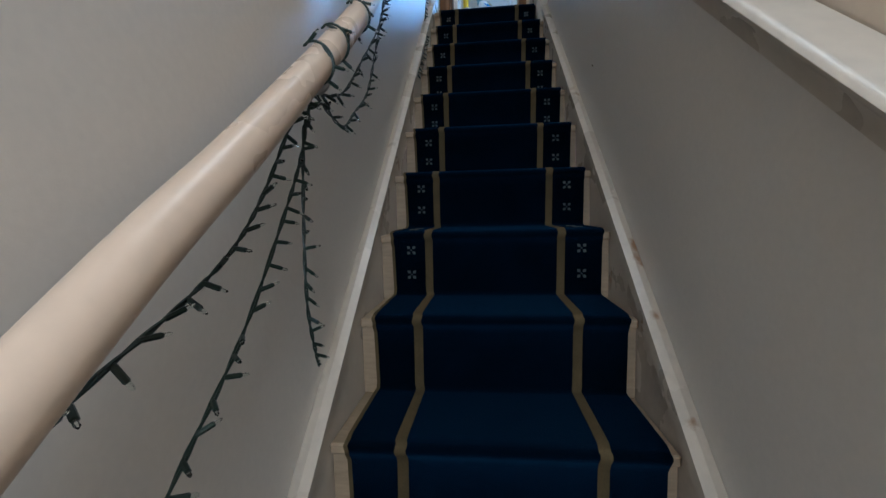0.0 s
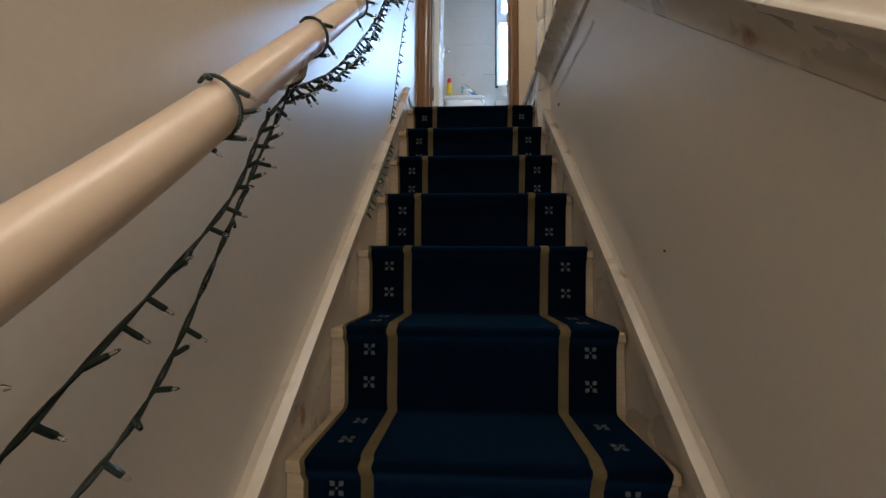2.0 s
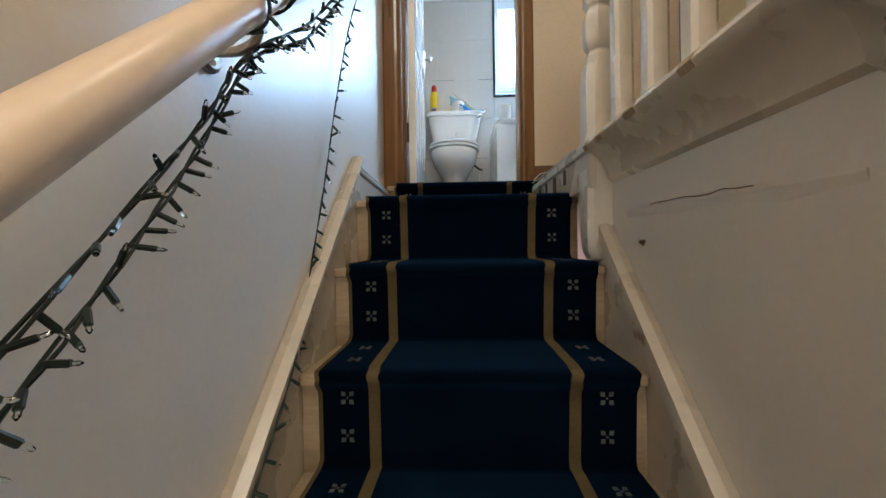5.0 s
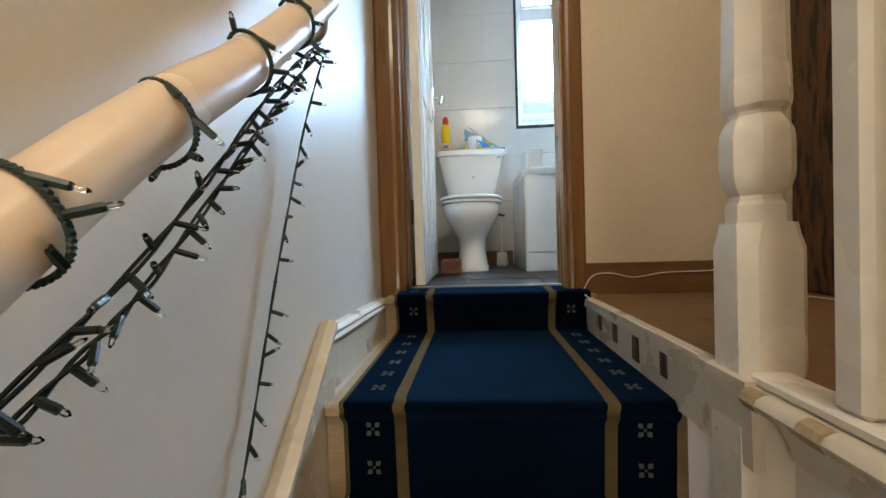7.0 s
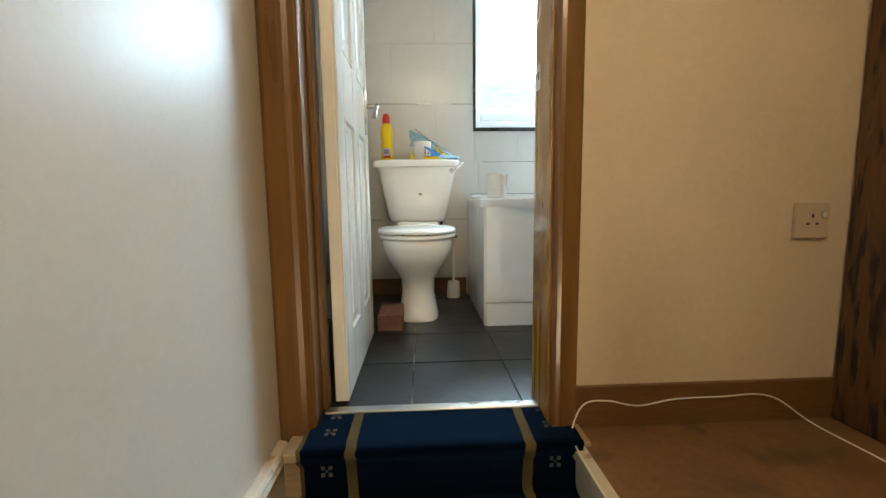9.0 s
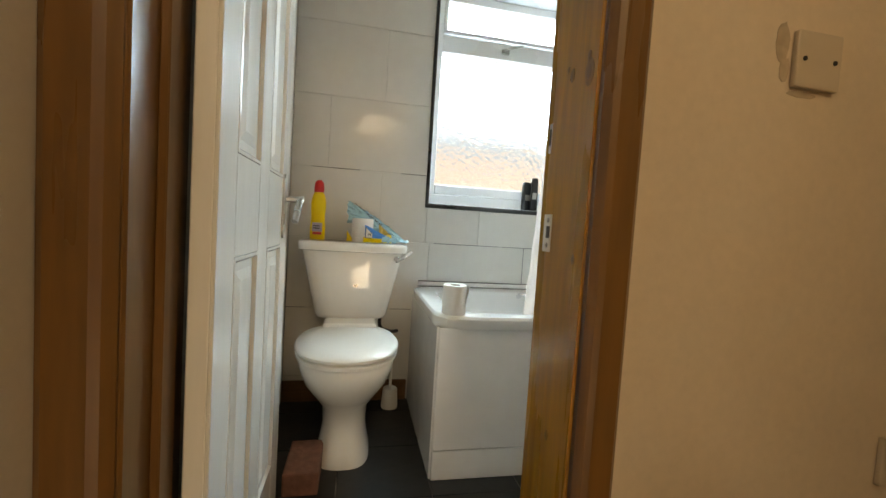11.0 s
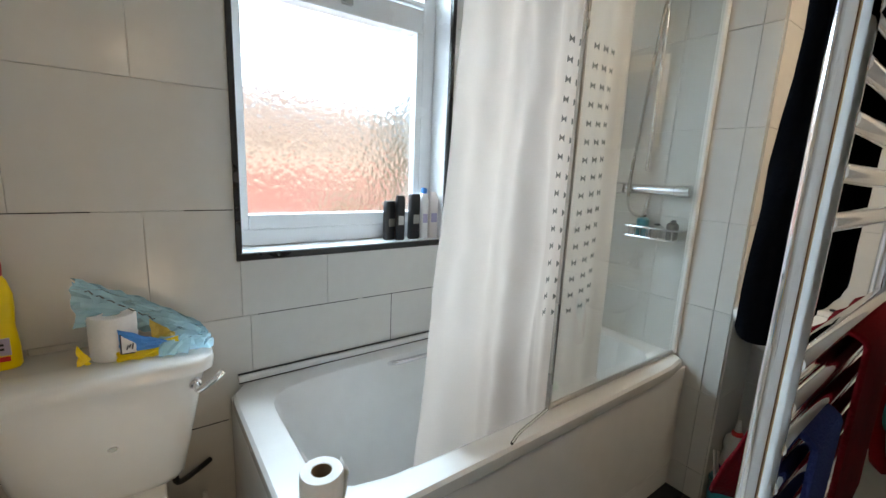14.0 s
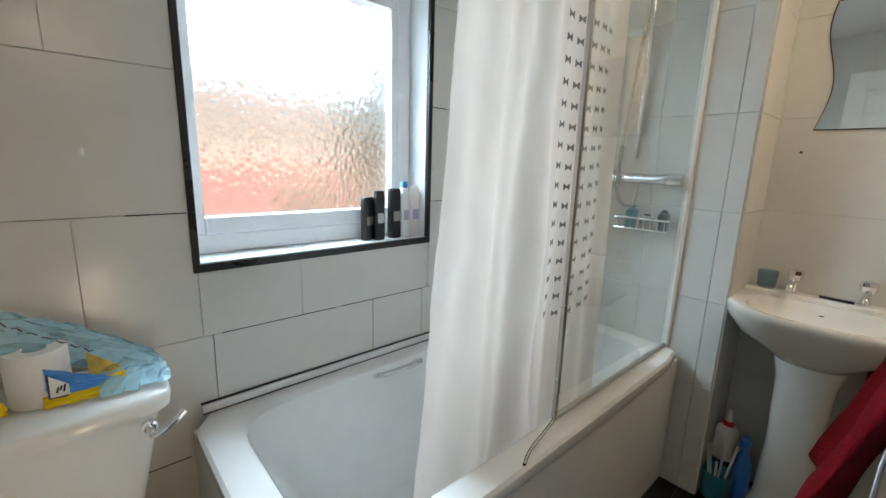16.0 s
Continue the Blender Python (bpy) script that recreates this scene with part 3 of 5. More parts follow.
# skirting, casings and door of the bathroom
bd = thing("door_frame_1", (0.46, 0.05, 0.0), "knotty varnished pine door frame of the bathroom", "door frame", kind="structure")
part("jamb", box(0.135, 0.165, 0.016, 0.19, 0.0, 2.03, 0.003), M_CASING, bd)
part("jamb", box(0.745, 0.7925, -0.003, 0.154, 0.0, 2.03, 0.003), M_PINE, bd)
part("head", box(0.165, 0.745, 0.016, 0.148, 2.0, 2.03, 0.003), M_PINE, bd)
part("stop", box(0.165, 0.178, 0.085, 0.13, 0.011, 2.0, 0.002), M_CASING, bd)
part("stop", box(0.7425, 0.7452, -0.002, 0.041, 0.011, 2.0, 0.001), M_PINE, bd)
for ky, kz, kr in ((0.074, 1.123, 0.011), (0.088, 1.136, 0.005), (0.019, 1.109, 0.020), (0.022, 1.132, 0.009), (0.025, 0.84, 0.008), (0.07, 0.55, 0.009), (0.10, 0.30, 0.010), (0.09, 1.50, 0.011)):
    kx = 0.7423 if ky < 0.041 else 0.7448
    part("knot", loft([[Vector((kx - d, ky + kr * s * 0.6 * q.x, kz + kr * s * q.y)) for q in oval(0, 0, 0, 1, 1, 14)] for d, s in ((-0.001, 1), (0.0003, 1), (0.0006, 0.7))]), M_KNOT, bd, "dark pine knot")
    part("knot_heart", loft([[Vector((kx - d, ky + kr * s * 0.6 * q.x, kz + kr * s * q.y)) for q in oval(0, 0, 0, 1, 1, 14)] for d, s in ((0.0002, 0.55), (0.0008, 0.5), (0.0010, 0.3))]), M_CASING, bd)


def casing(x0, x1, dy=0.0):
    r = [(x0, 0.0215), (x0, 0.012), (x0 + (x1 - x0) * 0.12, 0.006), (x0 + (x1 - x0) * 0.7, 0.001), (x0 + (x1 - x0) * 0.85, 0.003), (x1, 0.012), (x1, 0.0215)]
    return loft([[Vector((x, y + dy, z)) for x, y in r] for z in (-0.135, 2.08)])


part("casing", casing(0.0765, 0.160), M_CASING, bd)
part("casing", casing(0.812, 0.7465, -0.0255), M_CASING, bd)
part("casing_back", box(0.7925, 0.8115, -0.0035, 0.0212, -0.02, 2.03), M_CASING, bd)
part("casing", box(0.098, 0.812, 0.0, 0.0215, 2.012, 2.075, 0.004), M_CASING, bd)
kp = part("strike_plate", box(0.7425, 0.7455, 0.106, 0.132, 0.845, 0.908, 0.001), M_WIRE, bd, "white painted strike plate")
kp2 = part("latch_plate", box(0.7425, 0.7455, 0.127, 0.1365, 1.012, 1.062, 0.001), M_CHROME, bd, "metal latch plate with a dark slot")
part("slot", box(0.7418, 0.7429, 0.129, 0.1345, 1.024, 1.052), M_DARK, kp2)
part("slot", box(0.7418, 0.7429, 0.108, 0.120, 0.868, 0.888), M_DARK, kp)
for z in (0.856, 0.898):
    part("screw", loft([[Vector((x, 0.1145 + 0.0045 * math.cos(a * 0.785), z + 0.0045 * math.sin(a * 0.785))) for a in range(8)] for x in (0.7428, 0.7415)]), M_CHROME, kp)

# open six-panel door: face at x = 0.225, hinged at y = 0.135
DX0, DX1, DY0, DY1, DZ0, DZ1 = 0.188, 0.225, 0.135, 0.745, 0.010, 1.975
door = thing("door_1", (0.206, DY0, DZ0), "open white gloss six-panel bathroom door", "door", kind="structure")
leaf = part("leaf", box(DX0, DX1 - 0.006, DY0, DY1, DZ0, DZ1, 0.002), M_DOOR, door)
st, mid = 0.095, (DY0 + DY1) / 2
zs = [(0.18, 0.80), (0.98, 1.55), (1.66, 1.86)]
for y0, y1 in ((DY0, DY0 + st), (mid - 0.045, mid + 0.045), (DY1 - st, DY1)):
    part("stile", box(DX1 - 0.007, DX1, y0, y1, DZ0, DZ1, 0.002), M_DOOR, leaf)
for z0, z1 in ((DZ0, 0.18), (0.80, 0.98), (1.55, 1.66), (1.86, DZ1)):
    for y0, y1 in ((DY0 + st, mid - 0.045), (mid + 0.045, DY1 - st)):
        part("rail", box(DX1 - 0.007, DX1 - 0.0002, y0, y1, z0, z1, 0.0015), M_DOOR, leaf)
for z0, z1 in zs:
    for y0, y1 in ((DY0 + st, mid - 0.045), (mid + 0.045, DY1 - st)):
        f = lambda i, x: [Vector((x, y0 + i, z0 + i)), Vector((x, y1 - i, z0 + i)), Vector((x, y1 - i, z1 - i)), Vector((x, y0 + i, z1 - i))]
        part("raised_panel", loft([f(0.008, DX1 - 0.008), f(0.010, DX1 - 0.006), f(0.026, DX1 - 0.0065), f(0.044, DX1 - 0.0005), f(0.046, DX1)]), M_DOOR, leaf)
        part("bead", loft([f(0.0, DX1 - 0.006), f(0.0, DX1 + 0.001), f(0.006, DX1 + 0.0015), f(0.012, DX1 - 0.006)], cap=False), M_DOOR, leaf)
hy, hz = 0.668, 0.905
plate = part("handle_plate", loft([[Vector((x, hy + 0.021 * s * q.x, hz + 0.088 * s * q.y)) for q in oval(0, 0, 0, 1, 1, 24, 3.5)] for x, s in ((DX1 + 0.0005, 1), (DX1 + 0.006, 1), (DX1 + 0.009, 0.8))]), M_SATIN, door, "satin metal back plate", smooth=40)
part("lever", tube(smooth_line([(DX1 + 0.008, hy, hz + 0.02), (DX1 + 0.042, hy, hz + 0.02), (DX1 + 0.050, hy - 0.012, hz + 0.022), (DX1 + 0.050, hy - 0.05, hz + 0.010), (DX1 + 0.048, hy - 0.082, hz - 0.022), (DX1 + 0.046, hy - 0.095, hz - 0.040)], 6), 0.0085, 10), M_SATIN, plate, "curved lever", smooth=60)
for z in (0.25, 1.70):
    part("hinge", box(0.166, DX0, DY0 - 0.004, DY0 + 0.006, z, z + 0.10, 0.001), M_DARK, door, "dark metal hinge")

# landing fittings
struct("baseboard_landing", box(0.813, 1.514, 0.008, 0.0215, LFZ, 0.088, 0.002), M_SKIRT, "dark stained landing skirting board", "skirting")
ld = thing("landing_door", (1.5, -0.6, 0.0), "cream painted door in a rough dark timber frame", "door", kind="structure")
part("frame_post", box(1.515, 1.615, -0.215, 0.018, LFZ, 2.0, 0.006), M_DARKWOOD, ld, "rough stripped dark timber post")
part("frame_post", box(1.48, 1.60, -0.965, -0.91, LFZ, 2.0, 0.006), M_DARKWOOD, ld)
lf = part("leaf", box(1.535, 1.575, -0.908, -0.217, LFZ + 0.004, 1.995, 0.003), mat("cream_door_paint", (0.62, 0.52, 0.33), 0.45, vary=0.06, grain=20, coarse=2), ld, "cream painted door leaf")
hp = part("handle_plate", box(1.527, 1.5365, -0.285, -0.245, 0.80, 0.96, 0.006), M_DARK, lf, "black handle plate")
part("lever", tube([(1.528, -0.265, 0.92), (1.49, -0.265, 0.92), (1.485, -0.285, 0.92), (1.485, -0.37, 0.915)], 0.009), M_SATIN, hp)


def wall_plate(name, x, z, w, h, label, cat):
    t = thing(name, (x, 0, z), label, cat)
    p = part("plate", box(x - w / 2, x + w / 2, 0.011, 0.0215, z - h / 2, z + h / 2, 0.003, seg=2), M_PLATE, t)
    return t, p


sw, p = wall_plate("pull_switch_plate", 1.135, 1.176, 0.088, 0.088, "white square blanking plate with smudges around it", "switch plate")
for dx in (-0.03, 0.03):
    part("screw", loft([[Vector((1.135 + dx + 0.004 * math.cos(a * 0.785), y, 1.176 + 0.004 * math.sin(a * 0.785))) for a in range(8)] for y in (0.0112, 0.0095)]), M_DARK, p)
M_SMUDGE = mat("grey_smudge", (0.44, 0.35, 0.25), 0.6, vary=0.25, grain=60, coarse=20)
for sx, sz, rx, rz, sd in ((1.072, 1.200, 0.013, 0.030, 3.0), (1.080, 1.160, 0.010, 0.020, 5.0), (1.118, 1.124, 0.030, 0.005, 8.0)):
    part("smudge", loft([[Vector((sx + rx * k * (1 + 0.35 * noise.noise((q.x * 2, q.y * 2, sd))) * q.x, y, sz + rz * k * (1 + 0.35 * noise.noise((q.x * 2, q.y * 2, sd + 9))) * q.y)) for q in oval(0, 0, 0, 1, 1, 24)] for y, k in ((WY + 0.001, 1.0), (WY - 0.0006, 1.0), (WY - 0.0009, 0.9))]), M_SMUDGE, sw, "dirty smudge on the wall beside the plate")
so, p = wall_plate("wall_socket", 1.413, 0.503, 0.088, 0.088, "cream single power socket in shadowed wall", "socket")
for dx, dz, w, h in ((0, 0.012, 0.005, 0.009), (-0.012, -0.008, 0.008, 0.005), (0.012, -0.008, 0.008, 0.005)):
    part("slot", box(1.413 + dx - w / 2, 1.413 + dx + w / 2, 0.0102, 0.0112, 0.503 + dz - h / 2, 0.503 + dz + h / 2), M_DARK, p)
part("rocker", box(1.436, 1.446, 0.0075, 0.0112, 0.510, 0.525, 0.001), M_PLASTIC, p)

cab = thing("loose_cable", (0.83, -0.05, 0.0), "thin white loose cable lying along the landing edge", "cable")
part("wire", tube(smooth_line([(0.790, -0.78, -0.020), (0.789, -0.70, -0.020), (0.788, -0.5, -0.020), (0.787, -0.25, -0.018), (0.787, -0.08, -0.010), (0.80, -0.028, 0.004), (0.84, 0.003, 0.045), (0.90, 0.003, 0.052), (0.98, 0.003, 0.036), (1.08, 0.003, 0.05),
                               (1.2, 0.003, 0.052), (1.33, 0.0, 0.05), (1.43, -0.04, LFZ + 0.006), (1.46, -0.3, LFZ + 0.004)], 8), 0.0022, 6), M_WIRE, cab, smooth=60)

# ---- wall and floor tiles ----


def tile_mesh(name, w, h, axis, material, t=0.006):
    """A flat tile with eased edges, centred; axis is its normal."""
    e = 0.0012
    def ring(i, d):
        q = [(-w / 2 + i, -h / 2 + i), (w / 2 - i, -h / 2 + i), (w / 2 - i, h / 2 - i), (-w / 2 + i, h / 2 - i)]
        if axis == "y":
            return [Vector((a, -d, b)) for a, b in q]
        if axis == "x":
            return [Vector((-d, a, b)) for a, b in q]
        return [Vector((a, b, d)) for a, b in q]
    return mesh_of(name, loft([ring(0, 0.0), ring(0, t - e), ring(e, t)]), material)


TILES = {}


def lay(parent, axis, at, u0, u1, v0, v1, material, name="tile", gap=0.0012, jitter=0.0006):
    """One tile over u0..u1 and v0..v1 on the plane axis = at; alike sizes share a mesh."""
    w, h = u1 - u0 - gap, v1 - v0 - gap
    if w < 0.012 or h < 0.012:
        return
    key = (round(w, 3), round(h, 3), axis, material.name)
    if key not in TILES:
        TILES[key] = tile_mesh(name, w, h, axis, material)
    ob = new(name, TILES[key])
    ob.parent = parent
    cu, cv, d = (u0 + u1) / 2, (v0 + v1) / 2, random.uniform(-jitter, jitter)
    ob.location = {"y": (cu, at + d, cv), "x": (at + d, cu, cv), "z": (cu, cv, at + d)}[axis]
    ob.rotation_euler = [random.uniform(-0.0012, 0.0012) for _ in range(3)]


ROWS = [(-0.2, 0.122), (0.122, 0.455), (0.455, 0.79), (0.79, 1.122), (1.122, 1.456), (1.456, 1.79), (1.79, 2.123), (2.123, BCEIL)]
for k, (z0, z1) in enumerate(ROWS):
    off = 0.275 if k % 2 == 0 else 0.525
    cuts = sorted({X0B, *((0.755, 1.52) if k > 2 else (1.50,)), 2.25, *[off + 0.5025 * j for j in range(-1, 5) if X0B + 0.03 < off + 0.5025 * j < 2.22]})
    for u0, u1 in zip(cuts, cuts[1:]):
        m = (u0 + u1) / 2
        if 0.755 < m < 1.52 and z1 > 0.99 and z0 < 2.08:
            if z0 < 0.96:
                lay(wall_window, "y", YB, u0, u1, z0, 0.985, M_TILE)
            elif z1 > 2.09:
                lay(wall_window, "y", YB, u0, u1, max(z0, 2.08), z1, M_TILE)
            continue
        if 0.74 < u0 < 0.76 and u1 - u0 < 0.04:
            continue
        lay(wall_window, "y", YB, u0, u1, z0, z1, M_TILE)
    for axis_at, parent, cuts in ((2.25, wall_stub, (0.69, 0.75, 1.0, YB)), (X1B, wall_basin, (-0.25, 0.19, 0.69))):
        for u0, u1 in zip(cuts, cuts[1:]):
            lay(parent, "x", axis_at, u0, u1, max(z0, 0.0), z1, M_TILE)
    lay(wall_stub, "y", 0.69, 2.25, X1B, max(z0, 0.0), z1, M_TILE)
for i in range(-1, 8):
    for j in range(0, 5):
        u0, v0 = 0.09 + 0.31 * i, 0.108 + 0.316 * j
        u1, v1 = min(u0 + 0.31, 2.25 if v0 > 0.66 else X1B), min(v0 + 0.316, YB)
        u0 = max(u0, 0.0)
        if u1 - u0 > 0.02 and v1 - v0 > 0.02:
            lay(bath_floor, "z", -0.006, u0, u1, v0, v1, M_FLOORT, gap=0.004)
struct("baseboard_bathroom", box(X0B, 0.70, YB - 0.022, YB - 0.007, 0.0, 0.10, 0.002), M_SKIRT, "dark wooden skirting behind the toilet", "skirting")

for z, xa, xb in ((0.79, 0.80, 1.14), (0.79, 1.16, 1.50), (1.122, 0.62, 0.742), (1.122, 0.20, 0.42), (0.455, 0.11, 0.20), (0.455, 0.60, 0.70), (1.122, 1.532, 1.60), (1.456, 1.532, 1.60)):
    part("mould_line", box(xa, xb, YB - 0.0066, YB - 0.004, z - 0.0014, z + 0.0010), M_TRIM, wall_window, "dark mouldy joint")
part("mould_line", box(1.2785, 1.2810, YB - 0.0066, YB - 0.004, 0.602, 0.789), M_TRIM, wall_window, "dark mouldy joint")

# ---- window ----
win = thing("window_1", (1.137, YB + 0.12, 0.985), "white plastic window with textured glass and black tile trim", "window", kind="structure")
t0 = YB - 0.012
for args in ((0.745, 1.530, t0, YB + 0.004, 0.966, 0.988), (0.745, 0.762, t0, YB + 0.004, 0.988, 2.085), (1.513, 1.530, t0, YB + 0.004, 0.988, 2.085), (0.745, 1.530, t0, YB + 0.004, 2.085, 2.105)):
    part("black_trim", box(*args, 0.002), M_TRIM, win, "black plastic edging")
part("sill", box(0.762, 1.513, YB + 0.004, YB + 0.16, 0.980, 0.990, 0.002), M_UPVC, win, "white tiled sill")
part("reveal", box(0.755, 0.764, YB + 0.004, YB + 0.16, 0.990, 2.08), M_UPVC, win)
part("reveal", box(1.511, 1.520, YB + 0.004, YB + 0.16, 0.990, 2.08), M_UPVC, win)
part("reveal", box(0.764, 1.511, YB + 0.004, YB + 0.16, 2.07, 2.08), M_UPVC, win)
fy0, fy1 = YB + 0.10, YB + 0.17
for args in ((0.764, 1.511, fy0, fy1, 0.990, 1.045), (0.764, 0.805, fy0, fy1, 1.045, 2.07), (1.455, 1.511, fy0, fy1, 1.045, 2.07), (0.805, 1.455, fy0, fy1, 2.03, 2.07), (0.805, 1.455, fy0, fy1, 1.775, 1.86)):
    part("window_frame", box(*args, 0.005, seg=2), M_UPVC, win)
for args in ((0.805, 1.455, fy0 - 0.006, fy0 + 0.03, 1.045, 1.095), (0.805, 1.455, fy0 - 0.006, fy0 + 0.03, 1.865, 1.885), (0.805, 0.825, fy0 - 0.006, fy0 + 0.03, 1.885, 2.03), (1.425, 1.455, fy0 - 0.006, fy0 + 0.03, 1.095, 1.775)):
    part("bead", box(*args, 0.004), M_UPVC, win)
for args in ((0.800, 1.460, fy0 + 0.035, fy0 + 0.041, 1.05, 1.78), (0.800, 1.460, fy0 + 0.035, fy0 + 0.041, 1.86, 2.035)):
    gp = part("pane", box(*args), M_FROST, win, "textured obscured glass")
    gp.visible_shadow = False
hd = part("catch", box(1.12, 1.16, fy0 - 0.016, fy0 - 0.001, 1.80, 1.825, 0.003), M_SATIN, win, "grey metal catch")
part("lever", tube([(1.14, fy0 - 0.016, 1.815), (1.14, fy0 - 0.032, 1.818), (1.17, fy0 - 0.036, 1.828), (1.225, fy0 - 0.036, 1.845)], 0.006), M_SATIN, hd)

# ---- outside: neighbouring house and yard ----
house = thing("neighbour_house", (1.0, 9.0, -2.7), "red brick terraced house with a grey slate roof opposite", "house")
part("wall", box(-6.5, 5.3, 9.0, 13.0, -2.7, 1.35), M_HOUSEB, house, "red brick wall")
part("band", box(-6.5, 5.3, 8.94, 9.0, 1.15, 1.62), M_UPVC, house, "white fascia board")
rf = loft([[Vector((x, 8.8, 1.62)), Vector((x, 11.0, 2.95)), Vector((x, 13.2, 1.62)), Vector((x, 11.0, 1.5))] for x in (-6.7, 5.55)])
part("roof", rf, M_SLATE, house, "grey slate roof")
for x in (-2.2, 1.3, 4.3):
    w = part("window", box(x - 0.5, x + 0.5, 8.95, 9.0, -0.6, 0.7, 0.02), M_UPVC, house, "white framed window")
    part("pane", box(x - 0.42, x + 0.42, 8.93, 8.951, -0.5, 0.62), M_SATIN, w)
g = bmesh.new()
bmesh.ops.create_grid(g, x_segments=8, y_segments=8, size=400)
bmesh.ops.translate(g, verts=g.verts, vec=(0, 0, -2.95))
struct("ground", g, M_GROUND, "grey yard ground outside the window")

# ---- toilet ----
wc = thing("toilet", (0.41, 1.15, 0.0), "white close-coupled toilet with a closed lid", "toilet")
cx = 0.412


def wcring(z, rx, ry, cy, p=2.2, x=cx):
    return oval(x, cy, z, rx, ry, 36, p)


part("bowl", loft([wcring(0.0, 0.098, 0.15, 1.06, 3), wcring(0.02, 0.098, 0.15, 1.06, 3), wcring(0.05, 0.090, 0.14, 1.065, 2.8), wcring(0.12, 0.080, 0.125, 1.075, 2.5), wcring(0.19, 0.085, 0.13, 1.075, 2.3),
                   wcring(0.24, 0.115, 0.17, 1.055, 2.2), wcring(0.30, 0.150, 0.215, 1.035, 2.2), wcring(0.35, 0.168, 0.232, 1.03, 2.2), wcring(0.385, 0.172, 0.236, 1.03, 2.2), wcring(0.395, 0.165, 0.228, 1.03, 2.2)]), M_CERAM, wc, "glazed pan", smooth=60)
part("pan_shelf", box(0.305, 0.525, 1.18, 1.47, 0.33, 0.455, 0.018, seg=3), M_CERAM, wc, smooth=50)
part("seat", loft([wcring(0.397, 0.176, 0.238, 1.025), wcring(0.399, 0.183, 0.245, 1.025), wcring(0.410, 0.184, 0.246, 1.025), wcring(0.414, 0.178, 0.240, 1.025)]), M_SEAT, wc, smooth=50)
part("lid", loft([wcring(0.419, 0.178, 0.240, 1.025), wcring(0.421, 0.185, 0.247, 1.025), wcring(0.430, 0.186, 0.248, 1.025), wcring(0.437, 0.180, 0.240, 1.025), wcring(0.441, 0.13, 0.18, 1.03), wcring(0.443, 0.05, 0.07, 1.035)]), M_SEAT, wc, smooth=50)
for dx in (-0.07, 0.07):
    part("hinge", box(cx + dx - 0.014, cx + dx + 0.014, 1.255, 1.295, 0.412, 0.445, 0.006), M_CHROME, wc)
for dx in (-0.06, 0.05):
    part("buffer", lathe(cx + dx, 0.83, [(0.006, 0.411), (0.008, 0.415), (0.006, 0.42)], 10), M_DARK, wc)


def cist(z, w, y0, r=5.0):
    return oval(0.414, (y0 + 1.478) / 2, z, w / 2, (1.478 - y0) / 2, 40, r)


part("cistern", loft([cist(0.448, 0.27, 1.30), cist(0.455, 0.30, 1.29), cist(0.47, 0.315, 1.285), cist(0.60, 0.37, 1.275), cist(0.735, 0.428, 1.268), cist(0.745, 0.43, 1.268)]), M_CERAM, wc, "tapered cistern", smooth=50)
part("cistern_lid", loft([cist(0.744, 0.438, 1.262), cist(0.747, 0.466, 1.25), cist(0.770, 0.470, 1.247), cist(0.780, 0.464, 1.252), cist(0.784, 0.44, 1.268)]), M_CERAM, wc, smooth=50)
lv = part("flush_lever", tube(smooth_line([(0.600, 1.268, 0.722), (0.600, 1.235, 0.722), (0.606, 1.222, 0.724), (0.635, 1.214, 0.744), (0.656, 1.214, 0.762)], 5), 0.0075, 10), M_CHROME, wc, "chrome lever", smooth=60)
part("boss", loft([[Vector((0.600 + 0.014 * s * math.cos(a * 0.524), y, 0.722 + 0.014 * s * math.sin(a * 0.524))) for a in range(12)] for y, s in ((1.27, 1), (1.258, 1), (1.254, 0.7))]), M_CHROME, lv)
part("badge", loft([[Vector((0.43 + 0.010 * q.x, y, 0.60 + 0.006 * q.y)) for q in oval(0, 0, 0, 1, 1, 16)] for y in (1.276, 1.2725)]), M_SATIN, wc, "small pale oval badge")
part("waste_pipe", tube([(0.41, 1.32, 0.22), (0.41, 1.44, 0.21), (0.41, 1.50, 0.20)], 0.05, 16), M_PLASTIC, wc, smooth=60)
part("supply_pipe", tube(smooth_line([(0.545, 1.36, 0.455), (0.55, 1.36, 0.40), (0.60, 1.44, 0.36), (0.64, 1.485, 0.35)], 5), 0.0085, 8), M_DARK, wc, "dark flexible pipe", smooth=60)

# ---- on the cistern ----


def bottle(name, x, y, z, profile, material, label, cat, n=20, flat=1.0):
    t = thing(name, (x, y, z), label, cat)
    rings = [[Vector((x + r * math.cos(2 * math.pi * k / n), y + flat * r * math.sin(2 * math.pi * k / n), z + h)) for k in range(n)] for r, h in profile]
    return t, part("body", loft(rings), material, t, smooth=45)


CT = 0.7845
bl, bb = bottle("toilet_cleaner_bottle", 0.247, 1.425, CT, [(0.030, 0.0), (0.034, 0.006), (0.034, 0.05), (0.030, 0.10), (0.033, 0.14), (0.033, 0.17), (0.026, 0.20), (0.018, 0.215)], M_YELLOW, "yellow toilet cleaner bottle with a red cap", "bottle", flat=0.62)
part("cap", lathe(0.247, 1.425, [(0.021, CT + 0.212), (0.022, CT + 0.235), (0.019, CT + 0.255), (0.010, CT + 0.266)], 16), M_RED, bl, "red cap", smooth=50)
lb = part("label", box(0.224, 0.268, 1.4035, 1.4055, CT + 0.035, CT + 0.075, 0.001), M_LILAC, bl, "pale printed label")
part("print_bar", box(0.228, 0.266, 1.4020, 1.4036, CT + 0.022, CT + 0.033), M_RED, bl)
